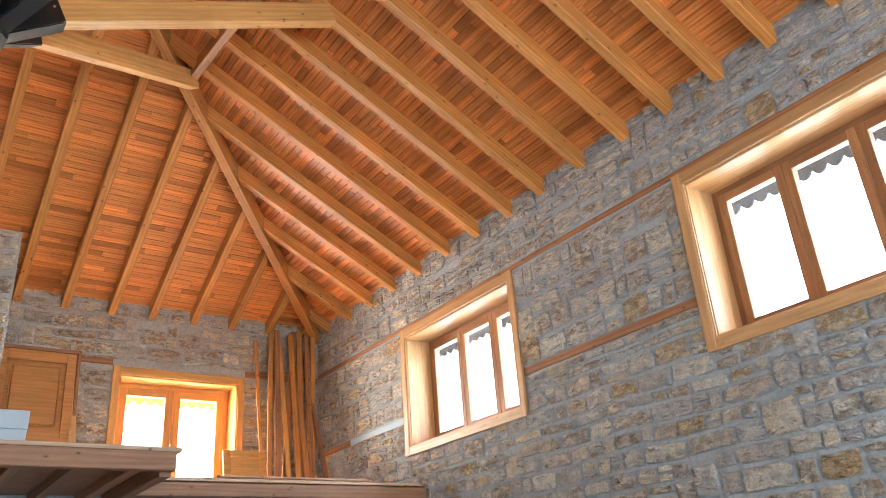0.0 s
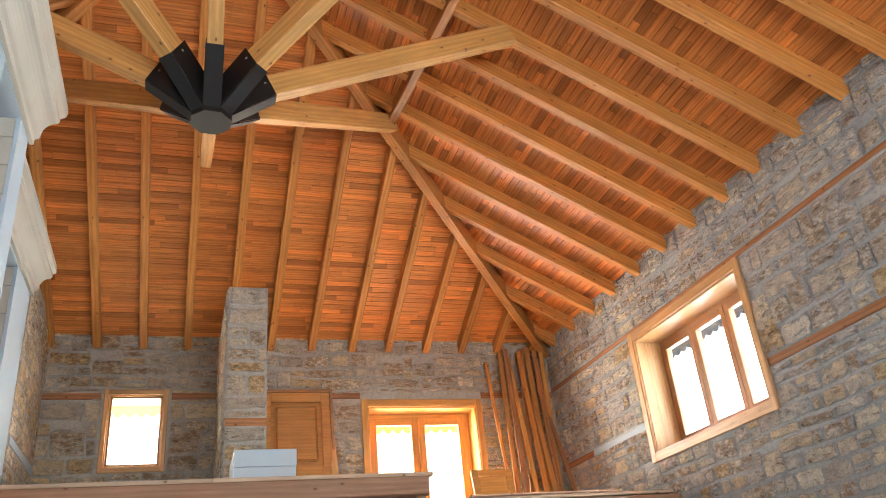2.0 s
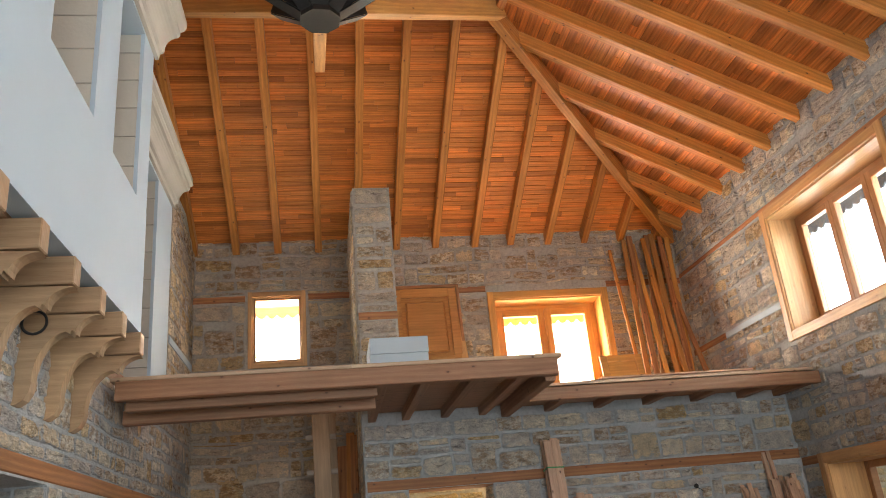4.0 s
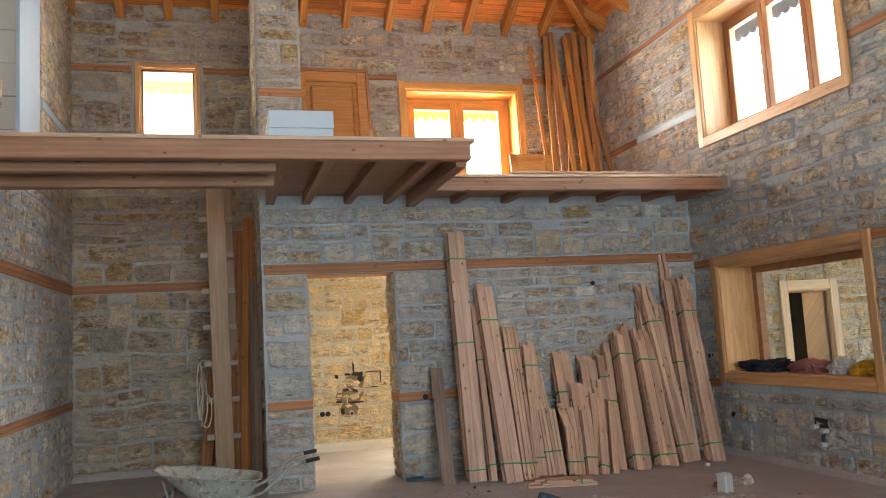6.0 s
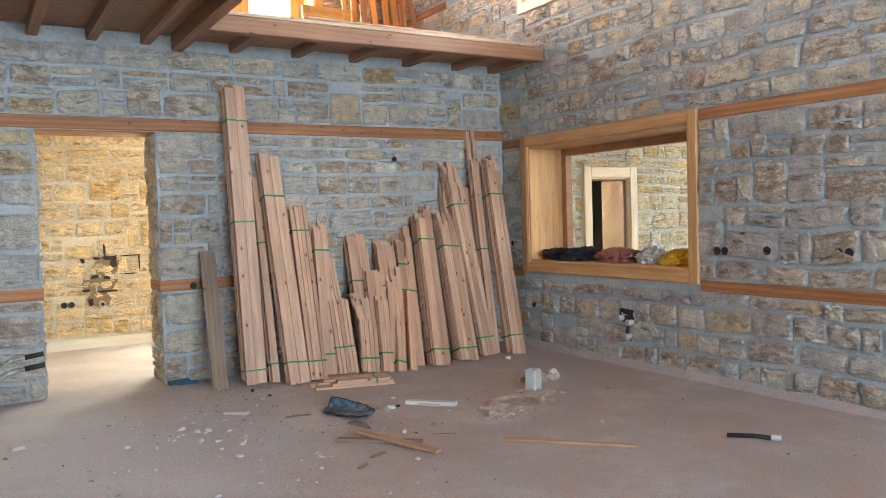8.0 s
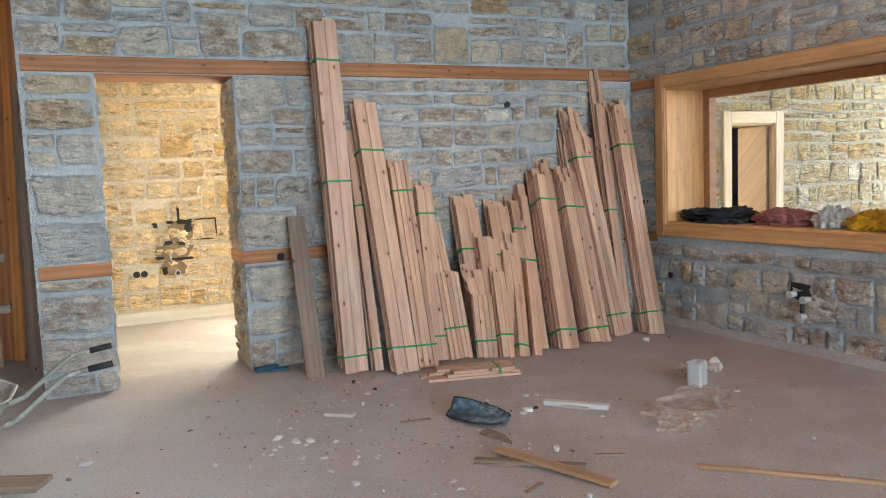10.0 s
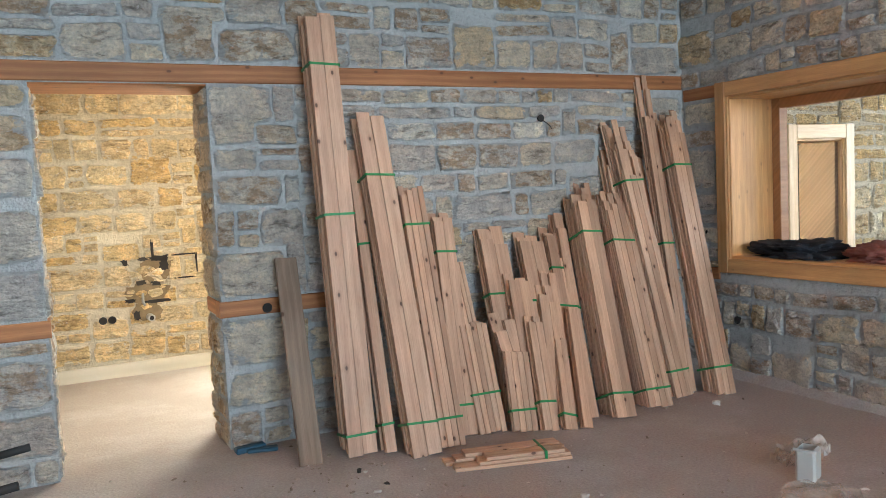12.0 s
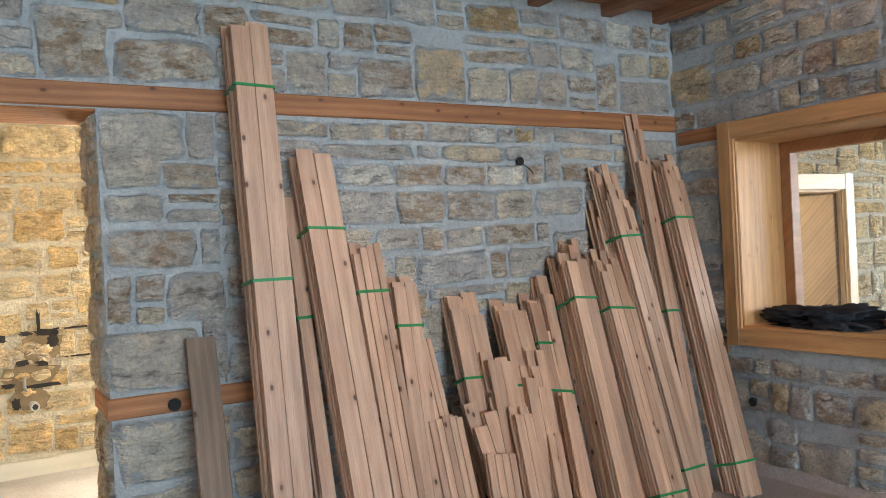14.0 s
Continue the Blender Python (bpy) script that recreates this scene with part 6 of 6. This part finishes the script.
lay_stones(wall_east, (0, 0, 0), (0, 1, 0), (-1, 0, 0), -7.2, NW, 0.0, 5.62, e_holes, (-3.4, 0.0, 0.0, 2.9), seed=11, rough=1.6, bend=0.035)
n_holes = [DOOR, (-4.7, 0, 2.055, 2.155), (-4.7, 0, 0.755, 0.845)]
below = n_holes + [(-4.71, -2.93, -0.1, 2.06)]
lay_stones(wall_north_lower, (0, 0, 0), (1, 0, 0), (0, -1, 0), -4.71, -0.03, 0.0, 2.72, below, (-4.71, 0.0, 0.0, 2.3), seed=12)
# larger squared stones beside the doorway
for lo_u, hi_u, sd in ((-4.71, DOOR[0], 32), (DOOR[1], -2.93, 33)):
    lay_stones(wall_north_lower, (0, 0, 0), (1, 0, 0), (0, -1, 0), lo_u, hi_u, 0.0, 2.055, [(-4.71, -2.93, 0.755, 0.845)], (-4.71, 0.0, 0.0, 2.3), seed=sd, size=1.35, rough=1.25)
lay_stones(wall_north_lower, (DOOR[1], 0, 0), (0, 1, 0), (-1, 0, 0), 0.0, 0.4, 0.0, 2.04, [(0, 0.4, 0.755, 0.845)], (0, 0.4, 0, 2.1), STONE_TAN_LIT, seed=13, rough=1.6, bend=0.02)
lay_stones(wall_partition, (0, 0, 0), (1, 0, 0), (0, -1, 0), -4.70, -4.28, 2.93, 5.40, [(-5, -4, 3.835, 3.92)], (-5, -4, 2.9, 5.5), STONE_TAN_LIT, seed=14, size=1.25)
lay_stones(wall_partition, (-4.71, 0, 0), (0, 1, 0), (-1, 0, 0), 0.0, NW, 0.0, 5.40, [], None, STONE_TAN_LIT, seed=15)
u_holes = [grown(FD, F), grown(SW, F), (-8, 0, 4.705, 4.79), (-8, -4.7, 2.075, 2.175), (-4.28, 0, -1, 2.9)]
lay_stones(wall_north_upper, (0, NW, 0), (1, 0, 0), (0, -1, 0), WX, -0.02, 0.0, 5.6, u_holes, (-4.3, 0.0, 3.0, 5.7), STONE_TAN_LIT, seed=16, size=1.15, bend=0.05)
w_holes = [WDOOR, (-12, 3, 2.065, 2.175), (-3.0, 3, 0.79, 0.88)]
lay_stones(wall_west, (WX, 0, 0), (0, 1, 0), (1, 0, 0), -6.0, NW, 0.0, 2.95, w_holes, None, seed=17)
lay_stones(wall_west, (WX, WDOOR[1], 0), (-1, 0, 0), (0, -1, 0), 0.0, 0.5, 0.0, 2.05, [], None, seed=27, rough=1.5, bend=0.01)
lay_stones(wall_west_upper, (WX, 0, 0), (0, 1, 0), (1, 0, 0), 0.40, NW, 2.96, 5.6, [(0, 3, 3.815, 3.9)], None, STONE_TAN_LIT, seed=18)
lay_stones(wall_back_room, (0, 2.55, 0), (1, 0, 0), (0, -1, 0), -4.55, -2.85, 0.12, 2.62, [], (-4.6, -2.8, 0, 2.7), STONE_YELLOW, seed=19)
lay_stones(wall_side_room_north, (0, 0, 0), (1, 0, 0), (0, -1, 0), 0.52, 6.0, 0.0, 2.9, [(1.06, 1.86, 0, 1.79)], None, STONE_YELLOW, seed=20)
lay_stones(wall_north_lower, (DOOR[0], 0, 0), (0, 1, 0), (1, 0, 0), 0.0, 0.4, 0.0, 2.04, [(0, 0.4, 0.755, 0.845)], (0, 0.4, 0, 2.1), seed=28, rough=1.3, bend=0.01)
